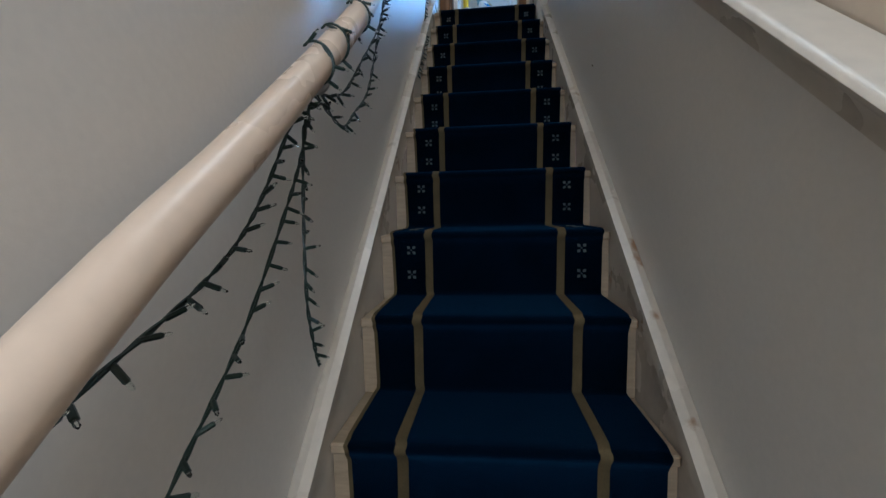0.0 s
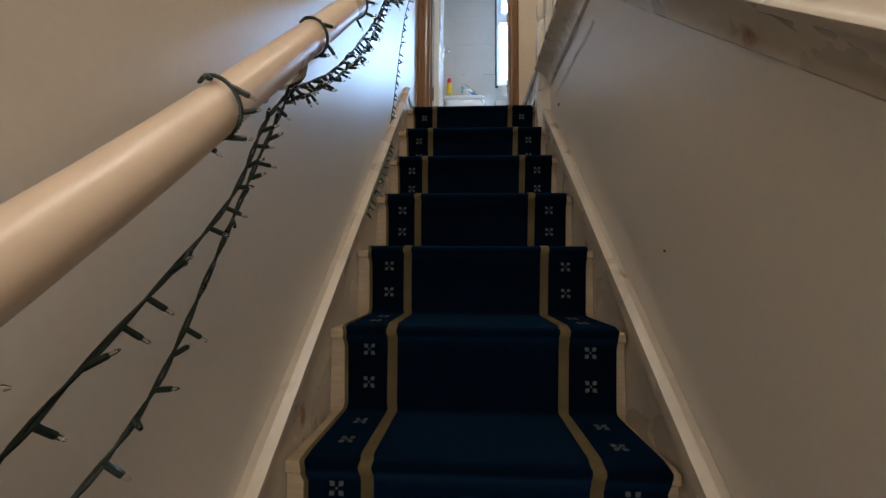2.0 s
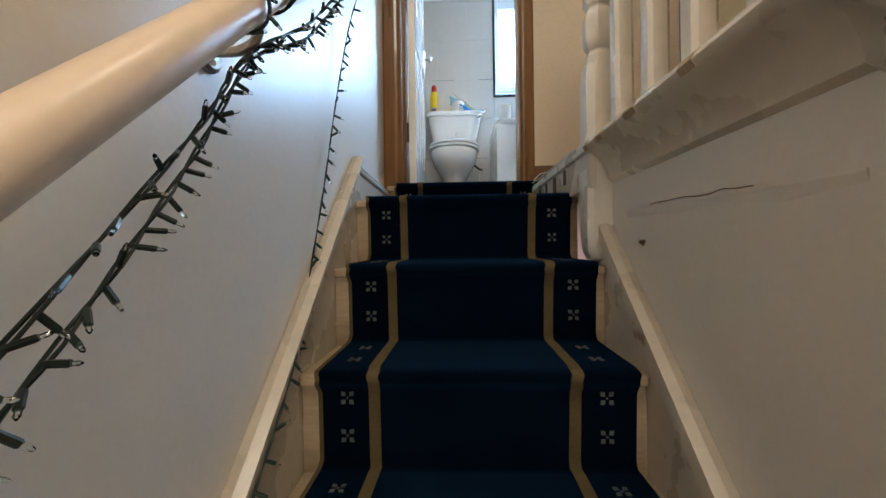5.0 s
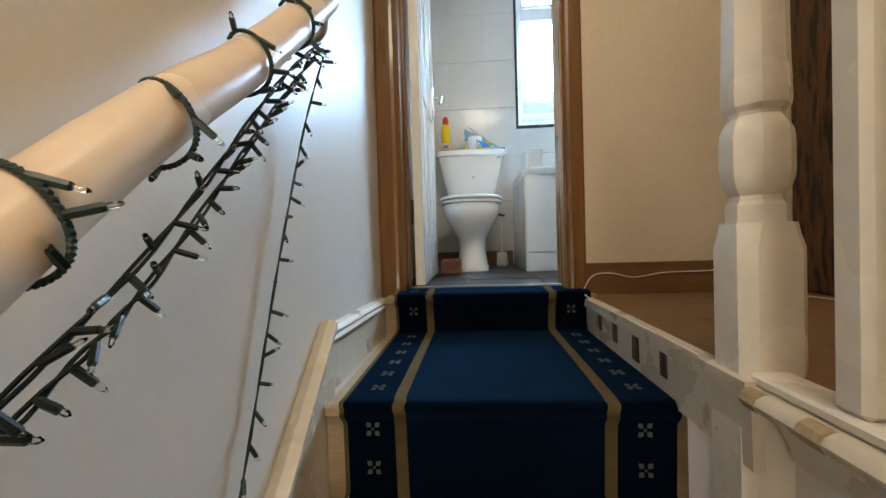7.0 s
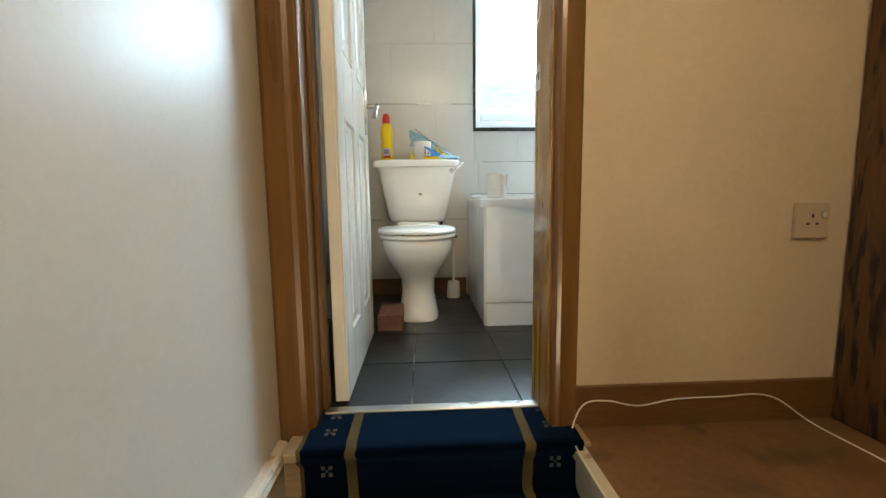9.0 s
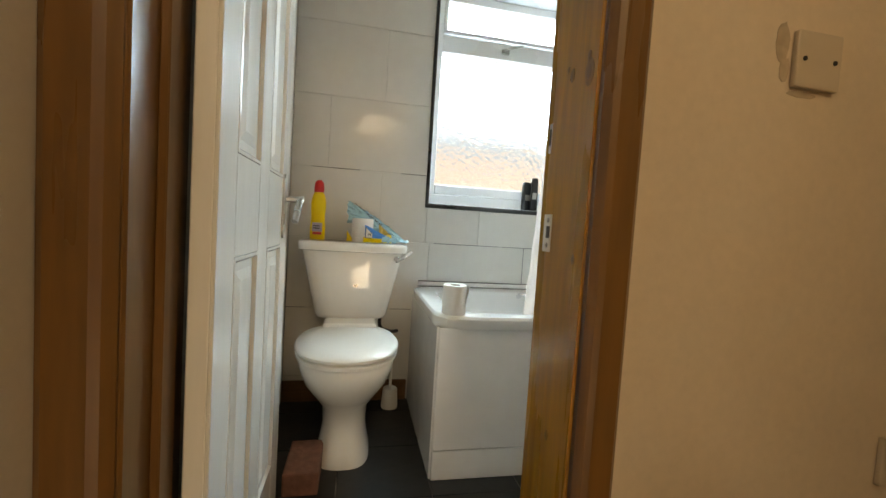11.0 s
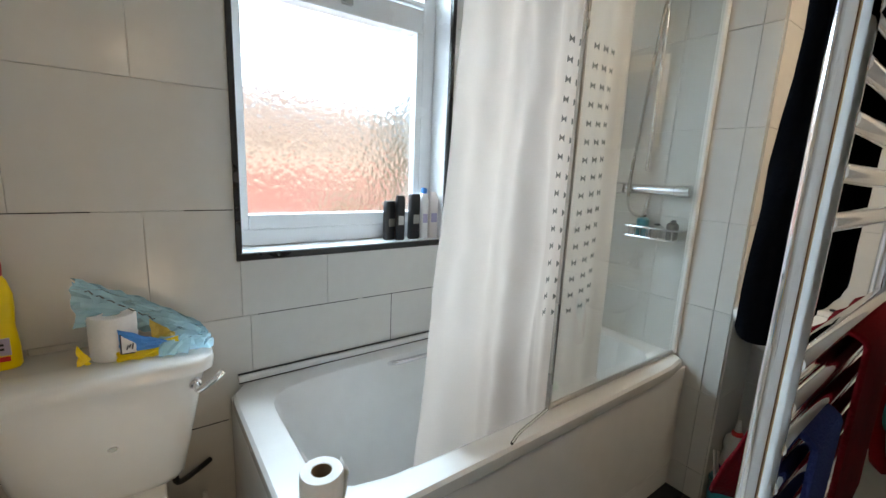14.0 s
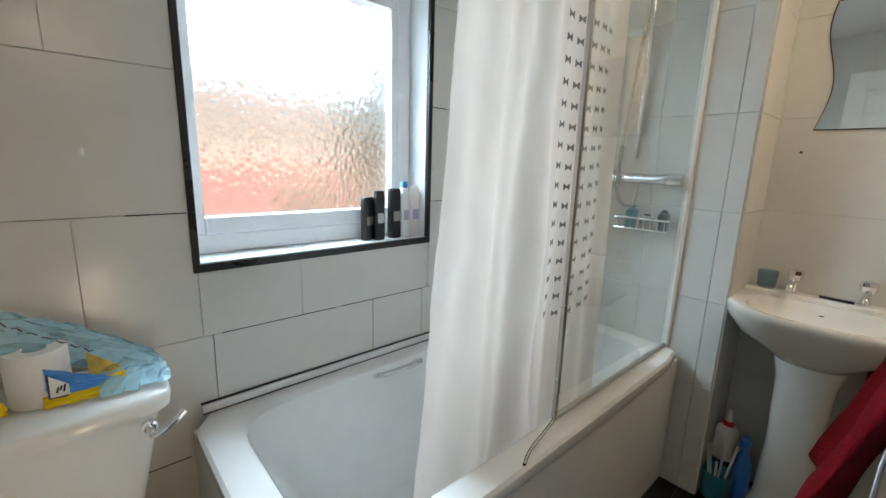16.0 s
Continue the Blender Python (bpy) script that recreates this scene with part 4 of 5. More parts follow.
for dz in (0.048, 0.058):
    part("print_bar", box(0.230, 0.258, 1.4020, 1.4036, CT + dz, CT + dz + 0.005), M_DARK, lb)

pk = thing("toilet_roll_pack", (0.47, 1.40, CT), "torn blue and yellow plastic pack with white toilet rolls", "packaging")
rl = part("roll", lathe(0.447, 1.385, [(0.046, CT + 0.001), (0.048, CT + 0.006), (0.048, CT + 0.101), (0.045, CT + 0.106), (0.019, CT + 0.106), (0.018, CT + 0.06), (0.005, CT + 0.06)], 24), M_PAPER, pk, "white paper roll", smooth=50)


def crumple(x0, x1, y0, y1, zf, n, amp, seed, bend=0.0):
    rnd = random.Random(seed)
    b = bmesh.new()
    grid = []
    for i in range(n + 1):
        row = []
        for j in range(n + 1):
            u, v = i / n, j / n
            x, y = x0 + (x1 - x0) * u, y0 + (y1 - y0) * v
            row.append(b.verts.new((x + rnd.uniform(-amp, amp), y + rnd.uniform(-amp, amp), zf(u, v) + rnd.uniform(-amp, amp))))
        grid.append(row)
    for i in range(n):
        for j in range(n):
            b.faces.new((grid[i][j], grid[i + 1][j], grid[i + 1][j + 1], grid[i][j + 1]))
    return b


solid(part("yellow_wrap", crumple(0.452, 0.575, 1.325, 1.340, lambda u, v: CT + 0.003 + v * (0.020 + 0.016 * u), 9, 0.002, 3), M_YELLOW, pk, "yellow printed film"), 0.0015)
solid(part("yellow_wrap", crumple(0.380, 0.402, 1.345, 1.355, lambda u, v: CT + 0.003 + v * 0.045 * (1 - 0.7 * u), 5, 0.002, 4), M_YELLOW, pk, "yellow printed film"), 0.0015)
solid(part("gold_wrap", crumple(0.520, 0.570, 1.345, 1.365, lambda u, v: CT + 0.010 + v * (0.075 - 0.045 * u), 6, 0.002, 9), mat("dull_gold_film", (0.45, 0.32, 0.05), 0.35, vary=0.2, grain=60), pk, "dull gold printed film"), 0.0015)
solid(part("blue_wrap", crumple(0.458, 0.556, 1.329, 1.336, lambda u, v: CT + 0.022 + v * (0.058 - 0.050 * u), 7, 0.0015, 5), M_BLUE, pk, "blue printed film"), 0.0015)
lab = solid(part("label", crumple(0.461, 0.490, 1.3255, 1.3275, lambda u, v: CT + 0.022 + v * (0.046 - 0.026 * u), 4, 0.0005, 6), M_PAPER, pk, "white label"), 0.001)
part("print_bar", tube([(0.462, 1.3245, CT + 0.070), (0.461, 1.3245, CT + 0.022), (0.487, 1.3245, CT + 0.021)], 0.0016, 6), M_DARK, lab)
for k in range(3):
    part("print_bar", tube([(0.472 + 0.005 * k, 1.3245, CT + 0.031 + 0.004 * (k % 2)), (0.475 + 0.005 * k, 1.3245, CT + 0.041 + 0.002 * k)], 0.0016, 6), M_DARK, lab)
solid(part("film", crumple(0.378, 0.648, 1.375, 1.462, lambda u, v: CT + 0.006 + (0.175 * (1 - u) ** 0.9 + 0.03 * u * (1 - u)) * (0.15 + 0.85 * math.sin(math.pi * min(0.5 * v + 0.12, 0.5))), 16, 0.006, 8), M_FILM, pk, "pale blue clear film"), 0.0008)
solid(part("film", crumple(0.535, 0.652, 1.30, 1.42, lambda u, v: CT + 0.008 + 0.030 * math.sin(math.pi * v) * (1 - 0.7 * u), 9, 0.005, 18), M_FILM, pk, "pale blue clear film"), 0.0008)
for k in range(7):
    x = 0.405 + k * 0.019
    part("print_bar", tube([(x, 1.370 - 0.002 * (k % 2), CT + 0.170 - 0.013 * k), (x + 0.007, 1.369, CT + 0.172 - 0.015 * k), (x + 0.013, 1.370, CT + 0.162 - 0.013 * k)], 0.0030, 6, flat=0.4), M_DARK, pk)

# ---- bath ----
bath = thing("bathtub", (1.48, 1.16, 0.0), "white acrylic bathtub with a white side panel", "bathtub")
BX0, BX1, BY0, BY1, BZ = 0.702, 2.246, 0.800, YB - 0.008, 0.575


def brect(x0, x1, y0, y1, z, p=14):
    return oval((x0 + x1) / 2, (y0 + y1) / 2, z, (x1 - x0) / 2, (y1 - y0) / 2, 64, p)


def binner(i, z, p, dx=0.0):
    return oval((BX0 + BX1) / 2 + dx + 0.01, (BY0 + BY1) / 2 + 0.008, z, (BX1 - BX0) / 2 - i - abs(dx), (BY1 - BY0) / 2 - i * 0.93, 64, p)


part("tub", loft([brect(BX0 + 0.004, BX1, BY0 + 0.004, BY1, BZ - 0.045), brect(BX0, BX1, BY0, BY1, BZ - 0.038), brect(BX0, BX1, BY0, BY1, BZ - 0.008), brect(BX0 + 0.008, BX1 - 0.004, BY0 + 0.008, BY1 - 0.004, BZ),
                  binner(0.068, BZ - 0.001, 8), binner(0.082, BZ - 0.010, 7), binner(0.095, BZ - 0.06, 6), binner(0.13, BZ - 0.25, 5, 0.03), binner(0.17, BZ - 0.36, 4, 0.05), binner(0.22, BZ - 0.40, 4, 0.05)], cap=False), M_ACRYL, bath, "moulded tub", smooth=40)
part("tub_floor", loft([binner(0.22, BZ - 0.40, 4, 0.05), binner(0.215, BZ - 0.415, 4, 0.05)]), M_ACRYL, bath)
fp = part("front_panel", box(BX0 + 0.012, BX1, BY0 + 0.014, BY0 + 0.024, 0.108, BZ - 0.04, 0.003), M_ACRYL, bath)
part("plinth", box(BX0 + 0.014, BX1, BY0 + 0.017, BY0 + 0.027, 0.001, 0.105, 0.002), M_ACRYL, bath)
part("end_panel", box(BX0 + 0.006, BX0 + 0.016, BY0 + 0.026, BY1, 0.001, BZ - 0.04, 0.003), M_ACRYL, bath)
gr = part("grip", tube(smooth_line([(1.235, 1.420, 0.547), (1.235, 1.392, 0.562), (1.26, 1.382, 0.564), (1.38, 1.382, 0.564), (1.405, 1.392, 0.562), (1.405, 1.420, 0.547)], 5), 0.012, 10, flat=0.8), M_CHROME, bath, "chrome grab handle", smooth=60)
part("sealant", box(BX0 + 0.03, BX1, BY1 - 0.016, BY1 + 0.0005, BZ + 0.001, BZ + 0.024, 0.004), M_ACRYL, bath, "white edge strip with grey mould")
part("mould_line", box(BX0 + 0.03, BX1, BY1 - 0.0175, BY1 - 0.0162, BZ + 0.001, BZ + 0.004), M_TRIM, bath)
part("mould_line", box(BX0 + 0.03, BX1, BY1 - 0.006, BY1 + 0.0012, BZ + 0.0245, BZ + 0.0275), M_TRIM, bath)

tr = thing("toilet_roll", (0.775, 0.868, BZ), "white toilet roll standing on the bath corner", "toilet roll")
TX, TY = 0.770, 0.862
part("paper", lathe(TX, TY, [(0.040, BZ + 0.001), (0.042, BZ + 0.004), (0.042, BZ + 0.098), (0.040, BZ + 0.102), (0.0205, BZ + 0.102), (0.0205, BZ + 0.002)], 28), M_PAPER, tr, smooth=50)
part("tube", lathe(TX, TY, [(0.0200, BZ + 0.004), (0.0200, BZ + 0.1005), (0.0188, BZ + 0.1005), (0.0188, BZ + 0.004)], 20), M_CARD, tr, "brown card tube", smooth=50)
solid(part("loose_sheet", crumple(TX + 0.030, TX + 0.046, TY - 0.030, TY + 0.012, lambda u, v: BZ + 0.012 + u * 0.085 + 0.01 * v, 4, 0.0015, 11), M_PAPER, tr), 0.0006)

# ---- shower screen and curtain ----
SY = 0.868
scr = thing("shower_screen", (1.85, SY, BZ), "framed clear glass bath screen standing on the bath edge", "shower screen")
gl = part("pane", box(1.466, 2.236, SY - 0.002, SY + 0.002, BZ + 0.014, 1.98), M_GLASS, scr, "clear safety glass")
gl.visible_shadow = False
part("bottom_rail", box(1.456, 2.24, SY - 0.008, SY + 0.008, BZ + 0.001, BZ + 0.016, 0.003), M_SATIN, scr, "aluminium bottom seal")
part("front_rail", box(1.456, 1.468, SY - 0.008, SY + 0.008, BZ + 0.002, 1.98, 0.003), M_SATIN, scr)
part("top_rail", box(1.456, 2.24, SY - 0.008, SY + 0.008, 1.976, 1.992, 0.003), M_SATIN, scr)
part("wall_channel", box(2.222, 2.2435, SY - 0.014, SY + 0.014, BZ + 0.001, 1.992, 0.005), M_PLASTIC, scr, "white wall channel")
part("flap_seal", tube(smooth_line([(1.458, SY - 0.004, BZ + 0.006), (1.38, SY - 0.022, BZ + 0.006), (1.30, SY - 0.040, BZ + 0.006), (1.25, SY - 0.060, BZ + 0.005)], 5), 0.0045, 6), M_CLEARC, scr, "loose clear seal strip")
HANG = {}


def drape(x0, x1, y, z0, z1, folds, depth, nz=26, nx=120, flare=0.0, seed=1, lean=0.0):
    """A hanging cloth: folds deepen downwards, the hem is uneven."""
    rnd = random.Random(seed)
    ph = [rnd.uniform(0, 6.28) for _ in range(4)]
    b = bmesh.new()
    rows = []
    for j in range(nz + 1):
        v = j / nz
        row = []
        for i in range(nx + 1):
            u = i / nx
            w = 2 * math.pi * folds * u
            a = depth * (0.55 + 0.45 * v) * (1 - 0.72 * min(1, max(0, (u - 0.50) / 0.12)))
            dy = a * (math.sin(w + ph[0] + 0.5 * math.sin(3 * v + ph[1])) + 0.35 * math.sin(2.3 * w + ph[2] + 1.2 * v)) + (0.026 if u < 0.5 else 0.006) * noise.noise((u * 5, v * 3.5, seed)) + (0.005 if u < 0.5 else 0.001) * noise.noise((u * 19, v * 22, seed + 5))
            x = x0 + (x1 - x0) * u + 0.35 * a * math.cos(w + ph[0]) + flare * v * (u - 0.5) - 0.05 * v * v * flare
            row.append(b.verts.new((x, y + dy + lean * v, z1 + (z0 - z1) * v + 0.012 * math.sin(w * 0.7 + ph[3]) * v)))
            HANG[i, j] = row[-1].co.copy()
        rows.append(row)
    for r0, r1 in zip(rows, rows[1:]):
        for i in range(nx):
            b.faces.new((r0[i], r0[i + 1], r1[i + 1], r1[i]))
    return b


cur = thing("shower_curtain", (1.4, 0.97, 0.40), "cream fabric shower curtain with small printed bows", "shower curtain")
solid(part("cloth", drape(1.180, 1.80, 0.958, 0.40, 2.02, 3.3, 0.026, nz=60, flare=0.19, seed=4, lean=0.02), M_CURTAIN, cur, smooth=80), 0.0012)
M_BOW = mat("grey_bow_print", (0.20, 0.20, 0.185), 0.6, vary=0.2, bump=0.0)
bow_ring = [(-0.012, 0.010), (0.0, 0.002), (0.012, 0.010), (0.012, -0.010), (0.0, -0.002), (-0.012, -0.010)]
bow_me = mesh_of("bow_mark", loft([[Vector((a, d, b)) for a, b in bow_ring] for d in (0.0, -0.0008)]), M_BOW)
for i in (68, 77, 86, 95, 104):
    for j in range(14, 46, 2):
        p, q = HANG[i, j], HANG[i + 1, j] - HANG[i - 1, j]
        ob = new("bow_mark", bow_me)
        ob.parent = cur
        ob.matrix_basis = Matrix.Translation(p + Vector((0, -0.0022, 0)) - ORIGIN[cur]) @ pose(0, 0, 0, 0, 0, math.degrees(math.atan2(q.y, q.x)))
part("rod", tube([(0.78, 0.955, 2.05), (2.245, 0.955, 2.05)], 0.0125, 14), M_SATIN, cur, "metal curtain rod", smooth=60)
for k in range(9):
    x = 1.15 + k * 0.072
    part("ring", tube([(x, 0.955 + 0.020 * math.cos(a), 2.045 + 0.028 * math.sin(a)) for a in np.linspace(0, 6.0, 14)], 0.002, 6), M_PLASTIC, cur)

# shower bar and caddies on the end wall
sh = thing("shower_bar_mixer", (2.2, 1.02, 1.225), "chrome bar shower mixer with hose on tiled wall", "shower")
part("bar", tube([(2.19, 0.93, 1.225), (2.19, 1.13, 1.225)], 0.020, 14), M_CHROME, sh, smooth=60)
for y in (0.90, 1.16):
    part("knob", tube([(2.19, y - 0.025, 1.225), (2.19, y + 0.025, 1.225)], 0.025, 14), M_CHROME, sh, smooth=60)
for y in (0.97, 1.09):
    part("stem", tube([(2.19, y, 1.225), (2.243, y, 1.225)], 0.014, 12), M_CHROME, sh, smooth=60)
part("riser_rail", tube([(2.205, 1.06, 1.30), (2.205, 1.06, 2.02)], 0.009, 12), M_CHROME, sh, smooth=60)
part("hose", tube(smooth_line([(2.19, 1.03, 1.215), (2.17, 1.04, 1.12), (2.16, 1.10, 1.18), (2.17, 1.09, 1.5), (2.15, 1.04, 1.92)], 8), 0.007, 8), M_SATIN, sh, "ribbed hose", smooth=60)
part("handset", loft([[Vector((2.13 + dz, 1.04 + r * math.cos(a * 0.393), 1.98 - dz * 0.4 + r * math.sin(a * 0.393))) for a in range(16)] for r, dz in ((0.012, 0.05), (0.04, 0.01), (0.045, 0.0), (0.04, -0.004))]), M_CHROME, sh, smooth=60)
shelf = thing("shower_shelf", (2.2, 0.98, 1.05), "grey wire shower shelf with small dark bottles", "shelf")
for z in (1.035, 1.075):
    part("rail", tube([(2.243, 0.89, z), (2.15, 0.89, z), (2.15, 1.09, z), (2.243, 1.09, z)], 0.004, 8), M_CHROME, shelf)
for k in range(8):
    y = 0.902 + 0.025 * k
    part("wire", tube([(2.243, y, 1.033), (2.15, y, 1.033), (2.15, y, 1.075)], 0.0022, 6), M_CHROME, shelf)
for y, r, h, m in ((0.925, 0.022, 0.075, M_DARK), (0.985, 0.026, 0.055, M_SATIN), (1.045, 0.024, 0.085, M_TEAL)):
    t = thing("toiletry_bottle", (2.197, y, 1.036), "small squat toiletry bottle on the wire shelf", "bottle", "bottles on the shower shelf")
    part("body", lathe(2.197, y, [(r * 0.9, 1.036), (r, 1.041), (r, 1.036 + h * 0.8), (r * 0.5, 1.036 + h * 0.9)], 16), m, t, smooth=45)
    part("cap", lathe(2.197, y, [(r * 0.48, 1.036 + h * 0.9), (r * 0.48, 1.036 + h), (r * 0.3, 1.038 + h)], 12), M_DARK, t, smooth=45)

# ---- bottles on the sill ----
SZ = 0.990


def tubelike(name, x, y, w, d, h, material, label, cap=None, tilt=0.0, taper=0.9, cat="bottle"):
    t = thing(name, (x, y, SZ), label, cat)
    b = loft([oval(x, y, SZ + z, w / 2 * s, d / 2 * s2, 24, 4) for z, s, s2 in ((0.0005, 0.9, 0.9), (0.004, 1, 1), (h * 0.85, 1, 1), (h * 0.97, taper, taper), (h, taper * 0.85, taper * 0.85))])
    part("body", b, material, t, smooth=45)
    if cap:
        part("cap", loft([oval(x, y, SZ + z, w / 2 * s, d / 2 * s, 20, 2.6) for z, s in ((h, 0.66), (h + 0.016, 0.68), (h + 0.022, 0.5))]), cap, t, smooth=45)
    part("label", box(x - w * 0.3, x + w * 0.3, y - d / 2 - 0.0012, y - d / 2 + 0.002, SZ + h * 0.35, SZ + h * 0.55), M_SATIN if material is M_DARK else M_LILAC, t)
    t.rotation_euler[2] = radians(tilt)
    return t


tubelike("shower_gel_tube", 1.298, YB + 0.055, 0.048, 0.030, 0.150, M_DARK, "black shower gel tube on the window sill", tilt=12)
tubelike("shampoo_bottle", 1.333, YB + 0.035, 0.036, 0.030, 0.172, M_DARK, "slim black shampoo bottle on the window sill", tilt=-8)
tubelike("shower_gel_bottle", 1.400, YB + 0.040, 0.046, 0.034, 0.178, M_DARK, "tall black shower gel bottle on the window sill", tilt=5, taper=0.97)
tubelike("deodorant_bottle", 1.447, YB + 0.045, 0.036, 0.034, 0.180, M_PLASTIC, "white bottle with a blue cap on the sill", cap=M_BLUE, taper=0.75)
tubelike("lotion_bottle", 1.488, YB + 0.040, 0.046, 0.030, 0.185, M_CURTAIN, "cream lotion bottle on the window sill", taper=0.6)

# ---- basin ----
bs = thing("pedestal_basin", (2.38, 0.42, 0.0), "white ceramic pedestal wash basin with two chrome taps", "basin")
PX, PY = 2.36, 0.45


def bring(z, rx, ry, p=2.4, x=2.33):
    return [Vector((min(v.x, X1B - 0.008), v.y, v.z)) for v in oval(x, PY, z, rx, ry, 40, p)]


part("bowl", loft([bring(0.60, 0.06, 0.08, x=2.40), bring(0.66, 0.12, 0.14, x=2.38), bring(0.72, 0.175, 0.215, x=2.35), bring(0.775, 0.205, 0.245), bring(0.80, 0.212, 0.252), bring(0.815, 0.212, 0.252), bring(0.822, 0.205, 0.245),
                   bring(0.818, 0.14, 0.19, x=2.29), bring(0.79, 0.125, 0.175, x=2.29), bring(0.72, 0.09, 0.13, x=2.30), bring(0.69, 0.03, 0.04, x=2.31)]), M_CERAM, bs, smooth=50)
part("back_ledge", box(2.44, X1B - 0.007, PY - 0.235, PY + 0.235, 0.79, 0.835, 0.012, seg=3), M_CERAM, bs, smooth=50)
part("pedestal", loft([oval(2.40, PY, z, rx, ry, 28, 2.6) for z, rx, ry in ((0.0, 0.085, 0.10), (0.03, 0.085, 0.10), (0.06, 0.075, 0.085), (0.30, 0.068, 0.075), (0.55, 0.075, 0.085), (0.66, 0.09, 0.11))]), M_CERAM, bs, smooth=50)
for y in (PY - 0.095, PY + 0.095):
    tp = part("tap", tube(smooth_line([(2.475, y, 0.834), (2.475, y, 0.870), (2.46, y, 0.880), (2.40, y, 0.872), (2.385, y, 0.855)], 5), 0.011, 12), M_CHROME, bs, "chrome pillar tap", smooth=60)
    part("head", lathe(2.475, y, [(0.012, 0.876), (0.021, 0.886), (0.024, 0.902), (0.022, 0.916), (0.012, 0.920)], 8), M_CHROME, tp)
part("overflow", loft([[Vector((2.418, PY + 0.010 * math.cos(a * 0.524), 0.778 + 0.008 * math.sin(a * 0.524))) for a in range(12)], [Vector((2.412, PY + 0.010 * math.cos(a * 0.524), 0.778 + 0.008 * math.sin(a * 0.524))) for a in range(12)]]), M_DARK, bs)
tb = thing("tumbler", (2.47, 0.62, 0.835), "small clear blue tumbler on the basin ledge", "tumbler")
part("cup", lathe(2.475, 0.625, [(0.026, 0.8355), (0.028, 0.842), (0.032, 0.90), (0.030, 0.90), (0.026, 0.845), (0.004, 0.843)], 20), pane("blue_clear_plastic", (0.55, 0.75, 0.85), 0.1), tb, smooth=50)
tbr = thing("black_razor", (2.45, 0.44, 0.836), "black disposable razor lying on the basin ledge", "razor")
part("grip", tube([(2.455, 0.40, 0.841), (2.462, 0.47, 0.841)], 0.005, 8), M_DARK, tbr)
part("head", box(2.450, 2.462, 0.380, 0.402, 0.8365, 0.846, 0.001), M_DARK, tbr)

# mirror with waved sides
mir = thing("wall_mirror", (X1B - 0.01, 0.40, 1.6), "frameless mirror with waved edges above the basin", "mirror")
mr = []
for k in range(13):
    v = k / 12
    mr.append((0.572 + 0.018 * math.sin(2 * math.pi * v + 2.6), 1.415 + 0.41 * v))
for k in range(9):
    u = k / 8
    mr.append((0.56 - 0.34 * u, 1.825 + 0.022 * math.sin(math.pi * u)))
for k in range(13):
    v = k / 12
    mr.append((0.215 + 0.018 * math.sin(2 * math.pi * (1 - v) + 2.6), 1.825 - 0.41 * v))
part("glass", loft([[Vector((x, a, b)) for a, b in mr] for x in (X1B - 0.007, X1B - 0.011)]), M_MIRROR, mir)
part("edge", loft([[Vector((x, 0.4 + (a - 0.4) * 1.02, 1.62 + (b - 1.62) * 1.018)) for a, b in mr] for x in (X1B - 0.0062, X1B - 0.0085)]), M_DARKWOOD, mir, "thin dark edge")
dot = thing("wall_screw", (X1B - 0.007, 0.605, 1.337), "tiny dark screw hole in the tiled wall", "screw")
part("head", loft([[Vector((x, 0.605 + 0.005 * math.cos(a * 0.785), 1.337 + 0.005 * math.sin(a * 0.785))) for a in range(8)] for x in (X1B - 0.0055, X1B - 0.0085)]), M_DARK, dot)

# ---- towel radiator with clothes ----
rad = thing("towel_radiator", (1.2, 0.25, 0.6), "chrome ladder towel radiator on the doorway wall", "radiator")
RX0, RX1, RY = 0.985, 1.46, 0.257
for x in (RX0, RX1):
    up = part("upright", loft([oval(x, RY, z, 0.0150, 0.0140, 24, 2.4) for z in (0.50, 0.505, 1.795, 1.80)]), M_CHROME, rad, smooth=60)
    for z in (0.56, 1.74):
        part("bracket", tube([(x, RY, z), (x, 0.158, z)], 0.012, 10), M_CHROME, up)
zz = 0.56
for group in (6, 6, 5, 4):
    for k in range(group):
        part("rung", tube([(RX0, RY - 0.006, zz), (RX1, RY - 0.006, zz)], 0.0105, 12), M_CHROME, rad, smooth=60)
        zz += 0.042
    zz += 0.085
part("valve", tube([(RX0, RY, 0.50), (RX0, RY, 0.44), (RX0, 0.16, 0.43)], 0.012, 10), M_CHROME, rad, smooth=60)


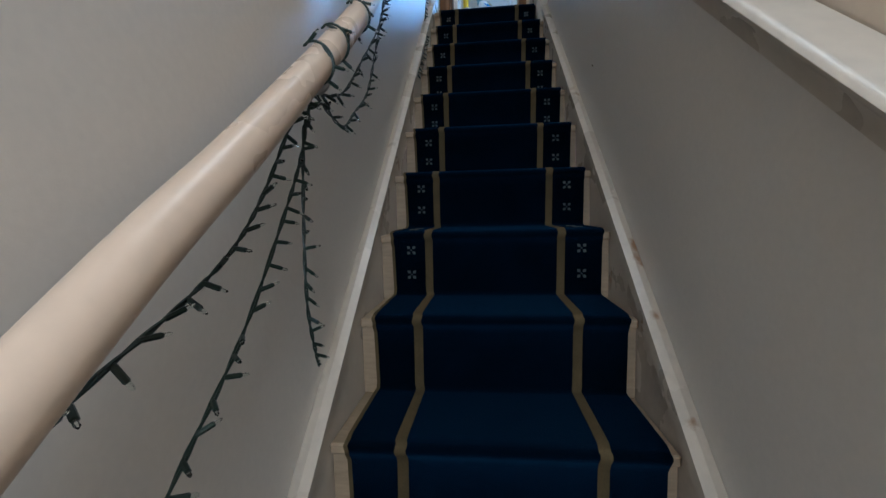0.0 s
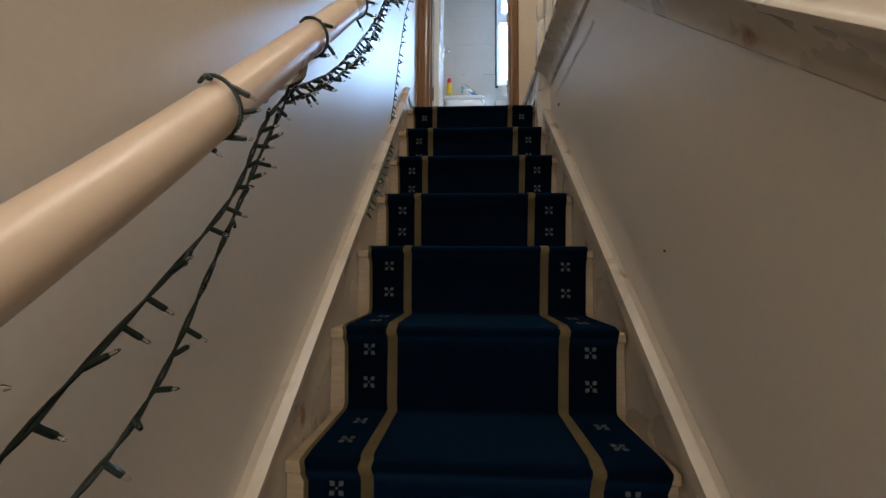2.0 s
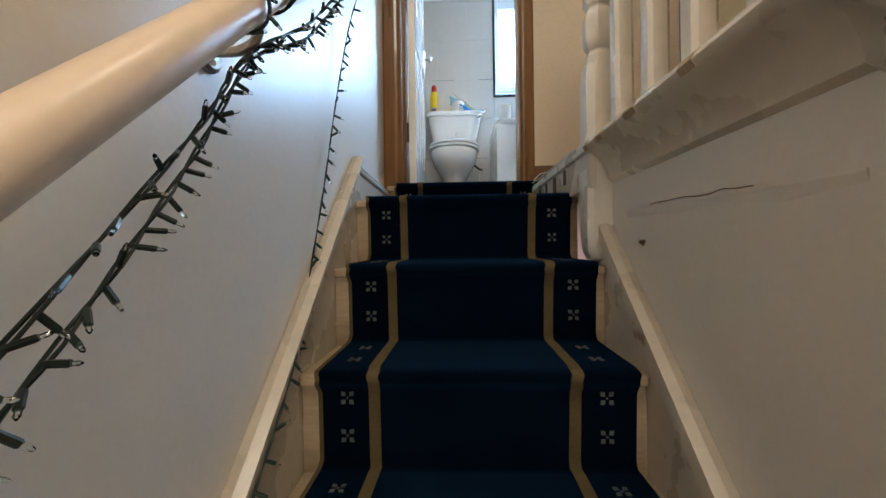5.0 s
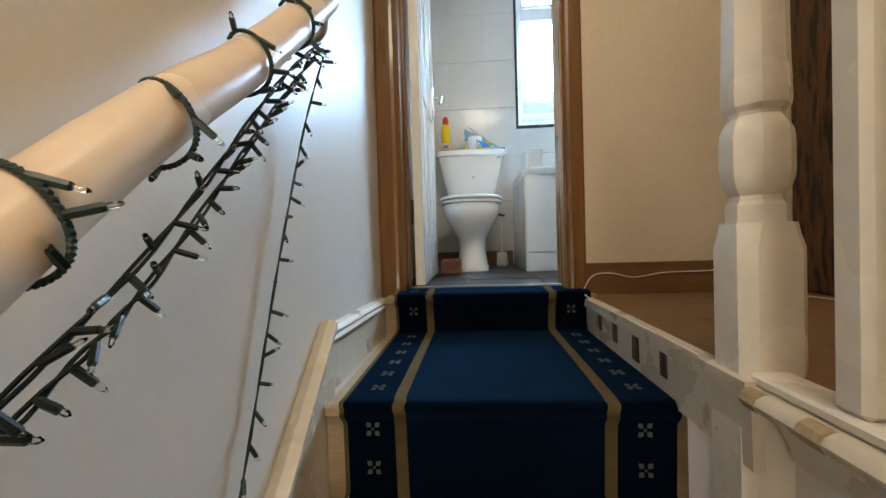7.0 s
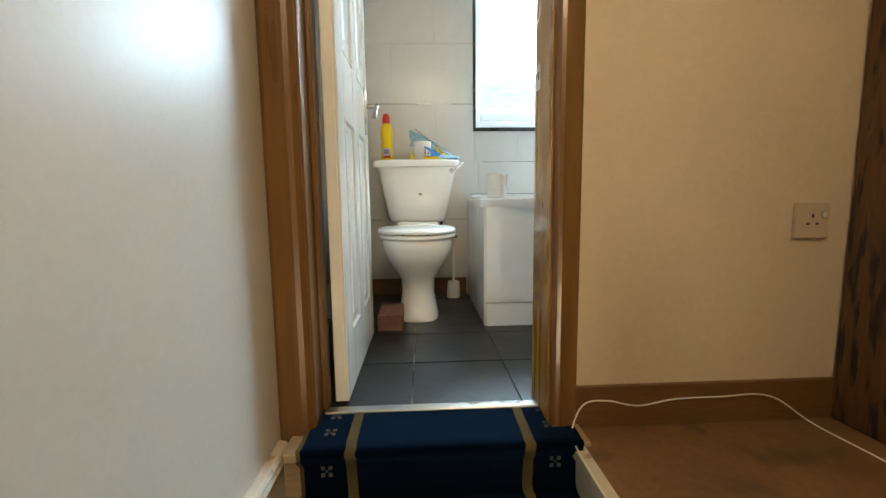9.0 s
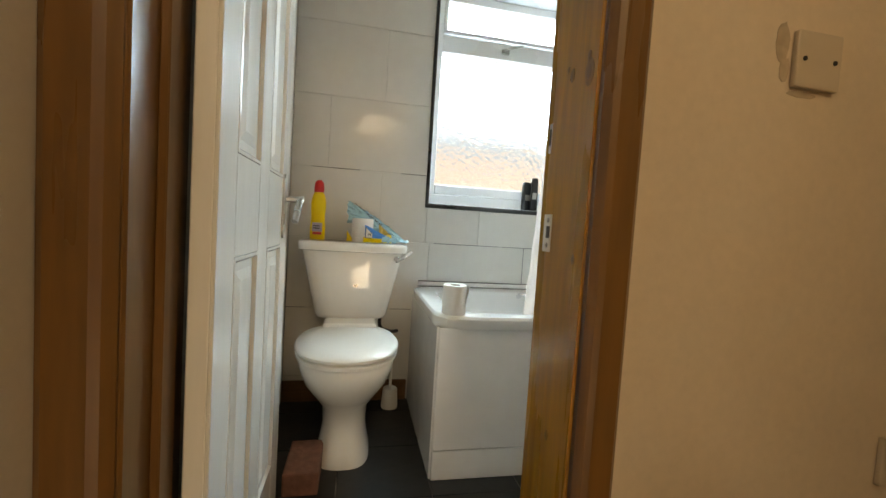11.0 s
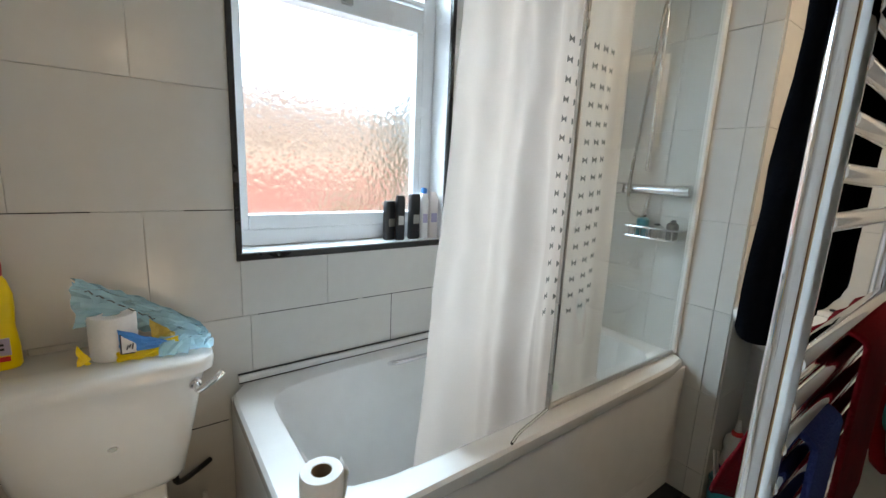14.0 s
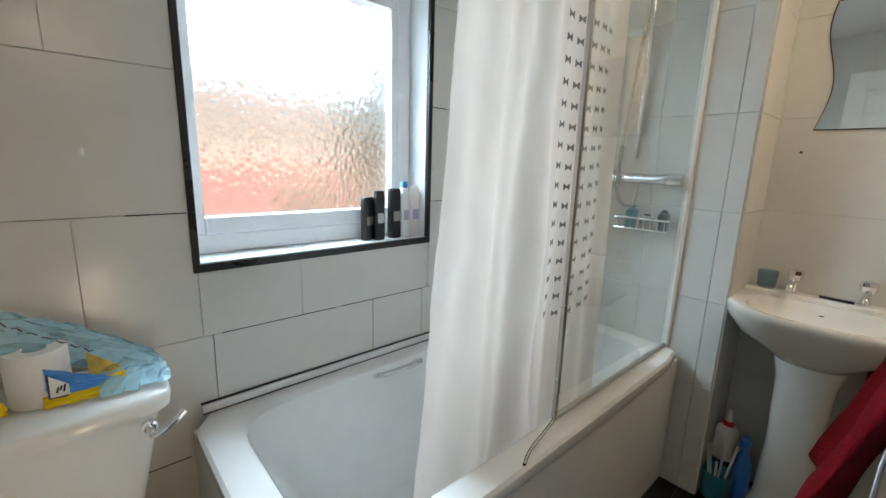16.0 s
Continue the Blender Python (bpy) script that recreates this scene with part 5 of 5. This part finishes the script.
def over_rail(name, x0, x1, ztop, front, back, material, label, cat, seed, folds=2.0, depth=0.012, yo=0.0, taper=0.0, out=0.0):
    """Cloth folded over a rung: a front fall, a rounded top and a back fall."""
    rnd = random.Random(seed)
    p0 = rnd.uniform(0, 6)
    b = bmesh.new()
    rows = []
    prof = [(RY + 0.016 + yo, ztop - front * (1 - k / 18)) for k in range(18)]
    prof += [(RY - 0.006 + (0.022 + yo) * math.cos(a), ztop + 0.014 * math.sin(a)) for a in np.linspace(0.0, math.pi, 8)]
    prof += [(RY - 0.028 - yo, ztop - back * k / 10) for k in range(1, 11)]
    for k, (y, z) in enumerate(prof):
        v = max(0.0, (ztop - z) / front)
        row = []
        for i in range(41):
            u = i / 40
            a = depth * min(1, 0.15 + v) if y > RY - 0.006 else 0.0
            row.append(b.verts.new((x0 + (x1 - x0) * (u + taper * v * (0.5 - u)) + 0.008 * v * math.sin(p0 + 5 * v), y + (out * v ** 1.3 if k < 18 else 0.0) + a * (0.6 + math.sin(2 * math.pi * folds * u + p0) + 0.3 * noise.noise((u * 5, v * 7, seed))),
                                    z + 0.012 * v * math.sin(6 * u + p0))))
        rows.append(row)
    for r0, r1 in zip(rows, rows[1:]):
        for i in range(40):
            b.faces.new((r0[i], r0[i + 1], r1[i + 1], r1[i]))
    t = thing(name, ((x0 + x1) / 2, RY, ztop), label, cat)
    solid(part("cloth", b, material, t, smooth=80), 0.006)
    return t


trs = over_rail("black_trousers", 0.965, 1.30, 1.70, 0.56, 0.30, M_BLACKC, "black cotton trousers hung over the radiator", "clothes", 5, 1.6, 0.010, -0.006, 0.10, 0.0)


def leg(parent, name, cx, rx, z0, z1, ry0, ry1, lean, material, seed):
    """A doubled, hanging length of cloth with soft creases, thick at the hem."""
    rings = []
    for k in range(15):
        v = k / 14
        ry = ry0 + (ry1 - ry0) * v
        cy = RY + 0.004 + ry + lean * v ** 1.4
        rings.append([Vector((q.x, q.y + 0.007 * noise.noise((q.x * 30, v * 5, seed)), q.z + 0.02 * v * (q.x - cx) / rx))
                      for q in oval(cx + 0.01 * math.sin(3 * v + seed), cy, z0 + (z1 - z0) * v, rx * (1 - 0.12 * v), ry, 28, 2.6)])
    return part(name, loft(rings), material, parent, smooth=70)


leg(trs, "trouser_leg", 1.075, 0.085, 1.69, 1.13, 0.020, 0.024, 0.0, M_BLACKC, 1)
leg(trs, "trouser_leg", 1.225, 0.080, 1.69, 1.14, 0.020, 0.023, 0.0, M_BLACKC, 2)
part("waistband", tube([(x, RY + 0.026, 1.700 - 0.004 * math.sin(9 * x)) for x in (0.955, 1.03, 1.10, 1.18, 1.25, 1.295)], 0.011, 8), M_BLACKC, trs, "stitched black waistband", smooth=60)
over_rail("red_towel", 1.18, 1.43, 1.085, 0.30, 0.3, M_REDC, "red towel hung over the lower radiator rungs", "towel", 7, 2.0, 0.016, 0.002, 0.1, 0.055)
nt = over_rail("navy_towel", 1.03, 1.13, 1.01, 0.42, 0.45, M_NAVYC, "navy blue towel with white piping hung over the radiator", "towel", 9, 1.0, 0.005, 0.0, 0.0, 0.02)
part("piping", tube([(1.128, RY + 0.030 + 0.004 * math.sin(k), 1.01 - 0.042 * k) for k in range(10)], 0.0016, 6), M_PLASTIC, nt, "white piping")

# far corner by the basin
hk = thing("robe_hook", (X1B - 0.01, 0.205, 1.02), "clear acrylic robe hook on the tiled wall", "hook")
part("knob", loft([[Vector((X1B - 0.007 - d, 0.205 + r * math.cos(a * 0.524), 1.02 + r * math.sin(a * 0.524))) for a in range(12)] for r, d in ((0.034, 0.0), (0.034, 0.014), (0.022, 0.022), (0.030, 0.055), (0.014, 0.062))]), M_CLEARC, hk, smooth=50)
bag = thing("plastic_bag", (X1B - 0.06, 0.10, 0.6), "pinkish clear plastic bag hanging from the hook", "bag")
solid(part("film", loft([[Vector((2.452 + 0.055 * sx * q.x + 0.008 * math.sin(11 * q.y + 9 * z), 0.105 + w * q.y + 0.02 * (z - 0.5), z)) for q in oval(0, 0, 0, 1, 1, 30, 2.2)] for z, w, sx in ((0.86, 0.045, 0.35), (0.82, 0.075, 0.6), (0.74, 0.095, 0.8), (0.60, 0.115, 1.0), (0.40, 0.125, 1.0), (0.22, 0.12, 0.9), (0.14, 0.09, 0.7))], cap=False), M_PINK, bag, smooth=60), 0.001)
for y0, y1 in ((0.085, 0.195), (0.135, 0.210)):
    part("handle", tube(smooth_line([(2.44, y0, 0.80), (2.455, (y0 + y1) / 2, 0.92), (2.462, y1, 1.035)], 6), 0.005, 6), M_PINK, bag, "stretched film handle")
mt = thing("red_cloth_loop", (X1B - 0.05, 0.262, 0.58), "red cloth hanging in a loop with a teal sponge inside", "cloth")
ring = [(0.262 + 0.034 * math.cos(a), 0.58 + 0.245 * math.sin(a)) for a in np.linspace(0, 2 * math.pi, 33)]
part("loop", tube([(2.478 + 0.004 * math.sin(5 * z), y + 0.02 * (0.58 - z) * -1, z) for y, z in ring], 0.024, 10, flat=0.55), M_REDC, mt, smooth=70)
part("sponge", loft([[Vector((2.478 + d, 0.258 + 0.030 * s * q.x, 0.55 + 0.075 * s * q.y)) for q in oval(0, 0, 0, 1, 1, 20, 2.6)] for d, s in ((-0.022, 0.75), (-0.014, 1.0), (0.014, 1.0), (0.022, 0.75))]), M_TEAL, mt, "teal sponge", smooth=60)
part("cord", tube(smooth_line([(2.478, 0.262, 0.84), (2.475, 0.245, 0.93), (2.468, 0.207, 1.035)], 6), 0.004), M_CLEARC, mt, "pale cord")

# cleaning things on the floor by the basin
sp, _ = bottle("spray_bottle", 2.37, 0.575, 0.0005, [(0.042, 0.0), (0.047, 0.01), (0.047, 0.13), (0.032, 0.18), (0.015, 0.205), (0.015, 0.225)], M_BLUE, "light blue spray cleaner bottle on the floor", "bottle", flat=0.7)
part("trigger_head", box(2.335, 2.392, 0.560, 0.590, 0.222, 0.262, 0.008), M_BLUE, sp, "blue trigger head")
wb, _ = bottle("white_bottle", 2.395, 0.645, 0.0005, [(0.038, 0.0), (0.043, 0.01), (0.043, 0.17), (0.036, 0.20), (0.042, 0.225), (0.036, 0.255), (0.014, 0.275), (0.006, 0.335)], M_PLASTIC, "white squeeze bottle with a red collar", "bottle")
part("label", lathe(2.395, 0.645, [(0.0432, 0.05), (0.0438, 0.052), (0.0438, 0.13), (0.0432, 0.132)], 20), M_NAVYC, wb, "dark printed label", smooth=45)
part("collar", lathe(2.395, 0.645, [(0.020, 0.268), (0.020, 0.282), (0.012, 0.288)], 16), M_RED, wb)
cu = thing("tub_of_brushes", (2.30, 0.645, 0.0), "teal tub holding small white brushes", "container")
part("tub", lathe(2.305, 0.635, [(0.042, 0.0005), (0.048, 0.01), (0.052, 0.115), (0.049, 0.115), (0.044, 0.015), (0.005, 0.012)], 20), M_TEAL, cu, smooth=45)
for k in range(6):
    a = k * 1.05
    part("brush", tube([(2.305 + 0.02 * math.cos(a), 0.635 + 0.02 * math.sin(a), 0.02), (2.305 + 0.05 * math.cos(a), 0.635 + 0.05 * math.sin(a), 0.18 + 0.025 * (k % 3))], 0.0045, 6), M_PLASTIC, cu)
gb, _ = bottle("green_cap_bottle", 2.20, 0.335, 0.0005, [(0.036, 0.0), (0.040, 0.01), (0.040, 0.14), (0.024, 0.17)], M_DARK, "dark bottle with a bright green cap", "bottle")
part("cap", lathe(2.20, 0.335, [(0.026, 0.168), (0.026, 0.20), (0.020, 0.207)], 16), M_GREEN, gb)
tbx = thing("toilet_brush_holder", (0.60, 1.42, 0.0), "white toilet brush in a white holder", "toilet brush")
part("holder", lathe(0.615, 1.41, [(0.038, 0.0005), (0.040, 0.01), (0.034, 0.09), (0.030, 0.095)], 18), M_PLASTIC, tbx, smooth=45)
part("handle", tube([(0.615, 1.41, 0.09), (0.615, 1.41, 0.30)], 0.007, 8), M_PLASTIC, tbx)
bk = thing("loose_brick", (0.29, 0.80, 0.0), "worn red brick lying behind the open door", "brick")
part("brick_block", box(0.235, 0.345, 0.78, 0.99, 0.0005, 0.075, 0.006, seg=2), M_BRICK, bk)

# ---- fittings made up for the fill lamps ----
def fill_fitting(name, x, y, w, d, z, label):
    """A made-up flush fitting over a fill lamp: a shallow frame with a diffuser panel; the lamp's light leaves from
    just under it.
    """
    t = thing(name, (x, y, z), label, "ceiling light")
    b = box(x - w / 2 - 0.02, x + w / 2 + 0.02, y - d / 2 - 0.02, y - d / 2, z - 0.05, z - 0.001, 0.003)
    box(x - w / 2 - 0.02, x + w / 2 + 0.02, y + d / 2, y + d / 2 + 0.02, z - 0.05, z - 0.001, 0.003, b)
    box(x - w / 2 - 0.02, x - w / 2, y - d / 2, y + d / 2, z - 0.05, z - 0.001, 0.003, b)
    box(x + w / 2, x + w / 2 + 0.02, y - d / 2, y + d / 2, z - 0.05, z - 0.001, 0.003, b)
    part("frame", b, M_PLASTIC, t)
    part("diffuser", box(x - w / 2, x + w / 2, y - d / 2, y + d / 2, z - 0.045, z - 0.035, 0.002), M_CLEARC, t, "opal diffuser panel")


# stairs and landing: unseen fittings, added to go with their fill lamps
fill_fitting("fill_fitting", 0.58, -2.75, 0.50, 1.20, CEIL, "added long flush light fitting with an opal diffuser, out of view")
fill_fitting("fill_fitting", 0.94, -1.32, 0.30, 0.30, CEIL, "added square flush light fitting over the landing, out of view")
# the bathroom's unseen fitting, made up for its fill lamp
fill_fitting("fill_fitting", 2.05, 0.05, 0.30, 0.30, BCEIL, "added square flush light fitting in the bathroom, out of view")

# ---- fairy lights ----
bulb_rnd = random.Random(12)
bb = bmesh.new()
loft([[Vector((r * math.cos(a * 1.0472), r * math.sin(a * 1.0472), z)) for a in range(6)] for r, z in ((0.0026, 0.0), (0.0030, 0.003), (0.0030, 0.017), (0.0022, 0.0185))], bb)
BULB_ME = mesh_of("bulb_socket", bb, M_CABLE)
tip = bmesh.new()
loft([[Vector((r * math.cos(a * 1.0472), r * math.sin(a * 1.0472), z)) for a in range(6)] for r, z in ((0.0020, 0.0180), (0.0022, 0.023), (0.0008, 0.026))], tip)
TIP_ME = mesh_of("bulb_tip", tip, M_BULB)


def twisted(points, r=0.0035, turns=24.0):
    """Two thin wires twisted round a line."""
    pts = smooth_line(points, 10)
    out = []
    for s in (0.0, math.pi):
        out.append([p + r * Vector((math.cos(s + i * 0.9), 0.5 * math.sin(s + i * 0.9), 0.8 * math.sin(s + i * 0.9))) for i, p in enumerate(pts)])
    return pts, out


def light_string(name, points, label, gap=0.035, rmul=1.0, length=1.15, wire=0.0019):
    t = thing(name, points[0], label, "fairy lights", "fairy light strings on the handrail")
    pts, wires = twisted(points, 0.0022 * rmul)
    for w in wires:
        part("cable", tube(w, wire, 5), M_CABLE, t)
    run, want = 0.0, gap * 0.5
    for a, b in zip(pts, pts[1:]):
        d = (b - a).length
        while run + d > want:
            p = a + (b - a) * ((want - run) / d)
            away = Vector((bulb_rnd.uniform(0.25, 0.9), bulb_rnd.uniform(-1, 1), bulb_rnd.uniform(-0.9, 0.5))).normalized()
            m = Matrix.Translation(p - ORIGIN[t]) @ away.to_track_quat("Z", "Y").to_matrix().to_4x4() @ Matrix.Scale(length, 4)
            for nm, me in (("bulb", BULB_ME), ("bulb_tip", TIP_ME)):
                ob = new(nm, me)
                ob.parent = t
                ob.matrix_basis = m
            want += gap * bulb_rnd.uniform(0.75, 1.25)
        run += d
    return t


light_string("fairy_lights", [(0.150, -0.72, 0.55), (0.105, -0.725, 0.40), (0.090, -0.825, 0.132), (0.088, -0.945, -0.154), (0.088, -1.10, -0.463), (0.118, -1.22, -0.53), (0.120, -1.35, -0.655), (0.120, -1.5, -0.785), (0.120, -1.62, -0.885)],
             "single dark green fairy light string hanging down the wall", 0.040, 0.6, 1.15, wire=0.0014)
light_string("fairy_lights", [(0.150, -0.74, 0.545), (0.135, -0.89, 0.395), (0.130, -1.13, 0.165), (0.130, -1.24, 0.087), (0.130, -1.40, -0.018), (0.130, -1.55, -0.205), (0.130, -1.73, -0.40), (0.130, -1.94, -0.575), (0.130, -2.17, -0.735), (0.135, -2.24, -0.76)],
             "thick bunched dark green fairy light string under the handrail", 0.026, 1.7)
light_string("fairy_lights", [(0.150, -0.75, 0.55), (0.140, -0.90, 0.42), (0.132, -1.14, 0.185), (0.132, -1.41, -0.012), (0.132, -1.56, -0.185), (0.132, -1.95, -0.555), (0.135, -2.24, -0.755)],
             "second dark green fairy light string beside it", 0.030, 1.6)
light_string("fairy_lights", [(0.135, -2.235, -0.75), (0.128, -2.31, -0.84), (0.125, -2.40, -0.985), (0.125, -2.62, -1.175), (0.125, -2.70, -1.242), (0.126, -2.79, -1.30), (0.135, -2.94, -1.34)], "dark green fairy light swag below the handrail", 0.040, 1.2)
light_string("fairy_lights", [(0.135, -2.24, -0.76), (0.112, -2.30, -0.90), (0.110, -2.40, -1.065), (0.110, -2.505, -1.213), (0.110, -2.635, -1.30), (0.115, -2.75, -1.36), (0.135, -2.945, -1.345)], "lower dark green fairy light swag against the wall", 0.042, 1.2)
light_string("fairy_lights", [(0.132, -2.97, -1.35), (0.128, -3.035, -1.41), (0.125, -3.13, -1.53), (0.125, -3.21, -1.605), (0.125, -3.305, -1.657), (0.125, -3.44, -1.712), (0.13, -3.6, -1.80), (0.13, -3.8, -1.97)], "dark green fairy light string at the foot of the handrail", 0.036)
light_string("fairy_lights", [(0.132, -2.965, -1.35), (0.125, -3.0, -1.46), (0.125, -3.07, -1.56), (0.125, -3.205, -1.722), (0.125, -3.348, -1.846), (0.13, -3.5, -1.98), (0.13, -3.65, -2.12)], "dark green fairy light string at the foot of the handrail", 0.036)
light_string("fairy_lights", [(0.132, -2.955, -1.36), (0.128, -2.99, -1.41), (0.125, -3.005, -1.575), (0.122, -3.0, -1.73), (0.118, -2.965, -1.83), (0.116, -2.945, -1.865)], "free end of a dark green fairy light string", 0.034)


def rail_loop(y, seed):
    """A turn of cable round the handrail, open at the wall."""
    slope = 0.84
    pts = []
    for k in range(13):
        a = radians(135 - 24 * k)
        r = 0.0315
        dn = Vector((0, -0.64, 0.77))
        dy = (6 - k) * 0.0035
        pts.append(Vector((0.158, y + dy, rail_line(y) + dy * slope)) + r * (math.cos(a) * Vector((1, 0, 0)) + math.sin(a) * dn))
    return pts


for k, y in enumerate((-0.88, -1.02, -1.16, -1.275, -1.388, -1.468, -1.925, -2.21, -2.486, -2.747, -2.91, -2.997)):
    light_string("fairy_lights", rail_loop(y, k)[:12], "dark green fairy light cable looped round the handrail", 0.032, 0.5, 1.15, wire=0.0021)
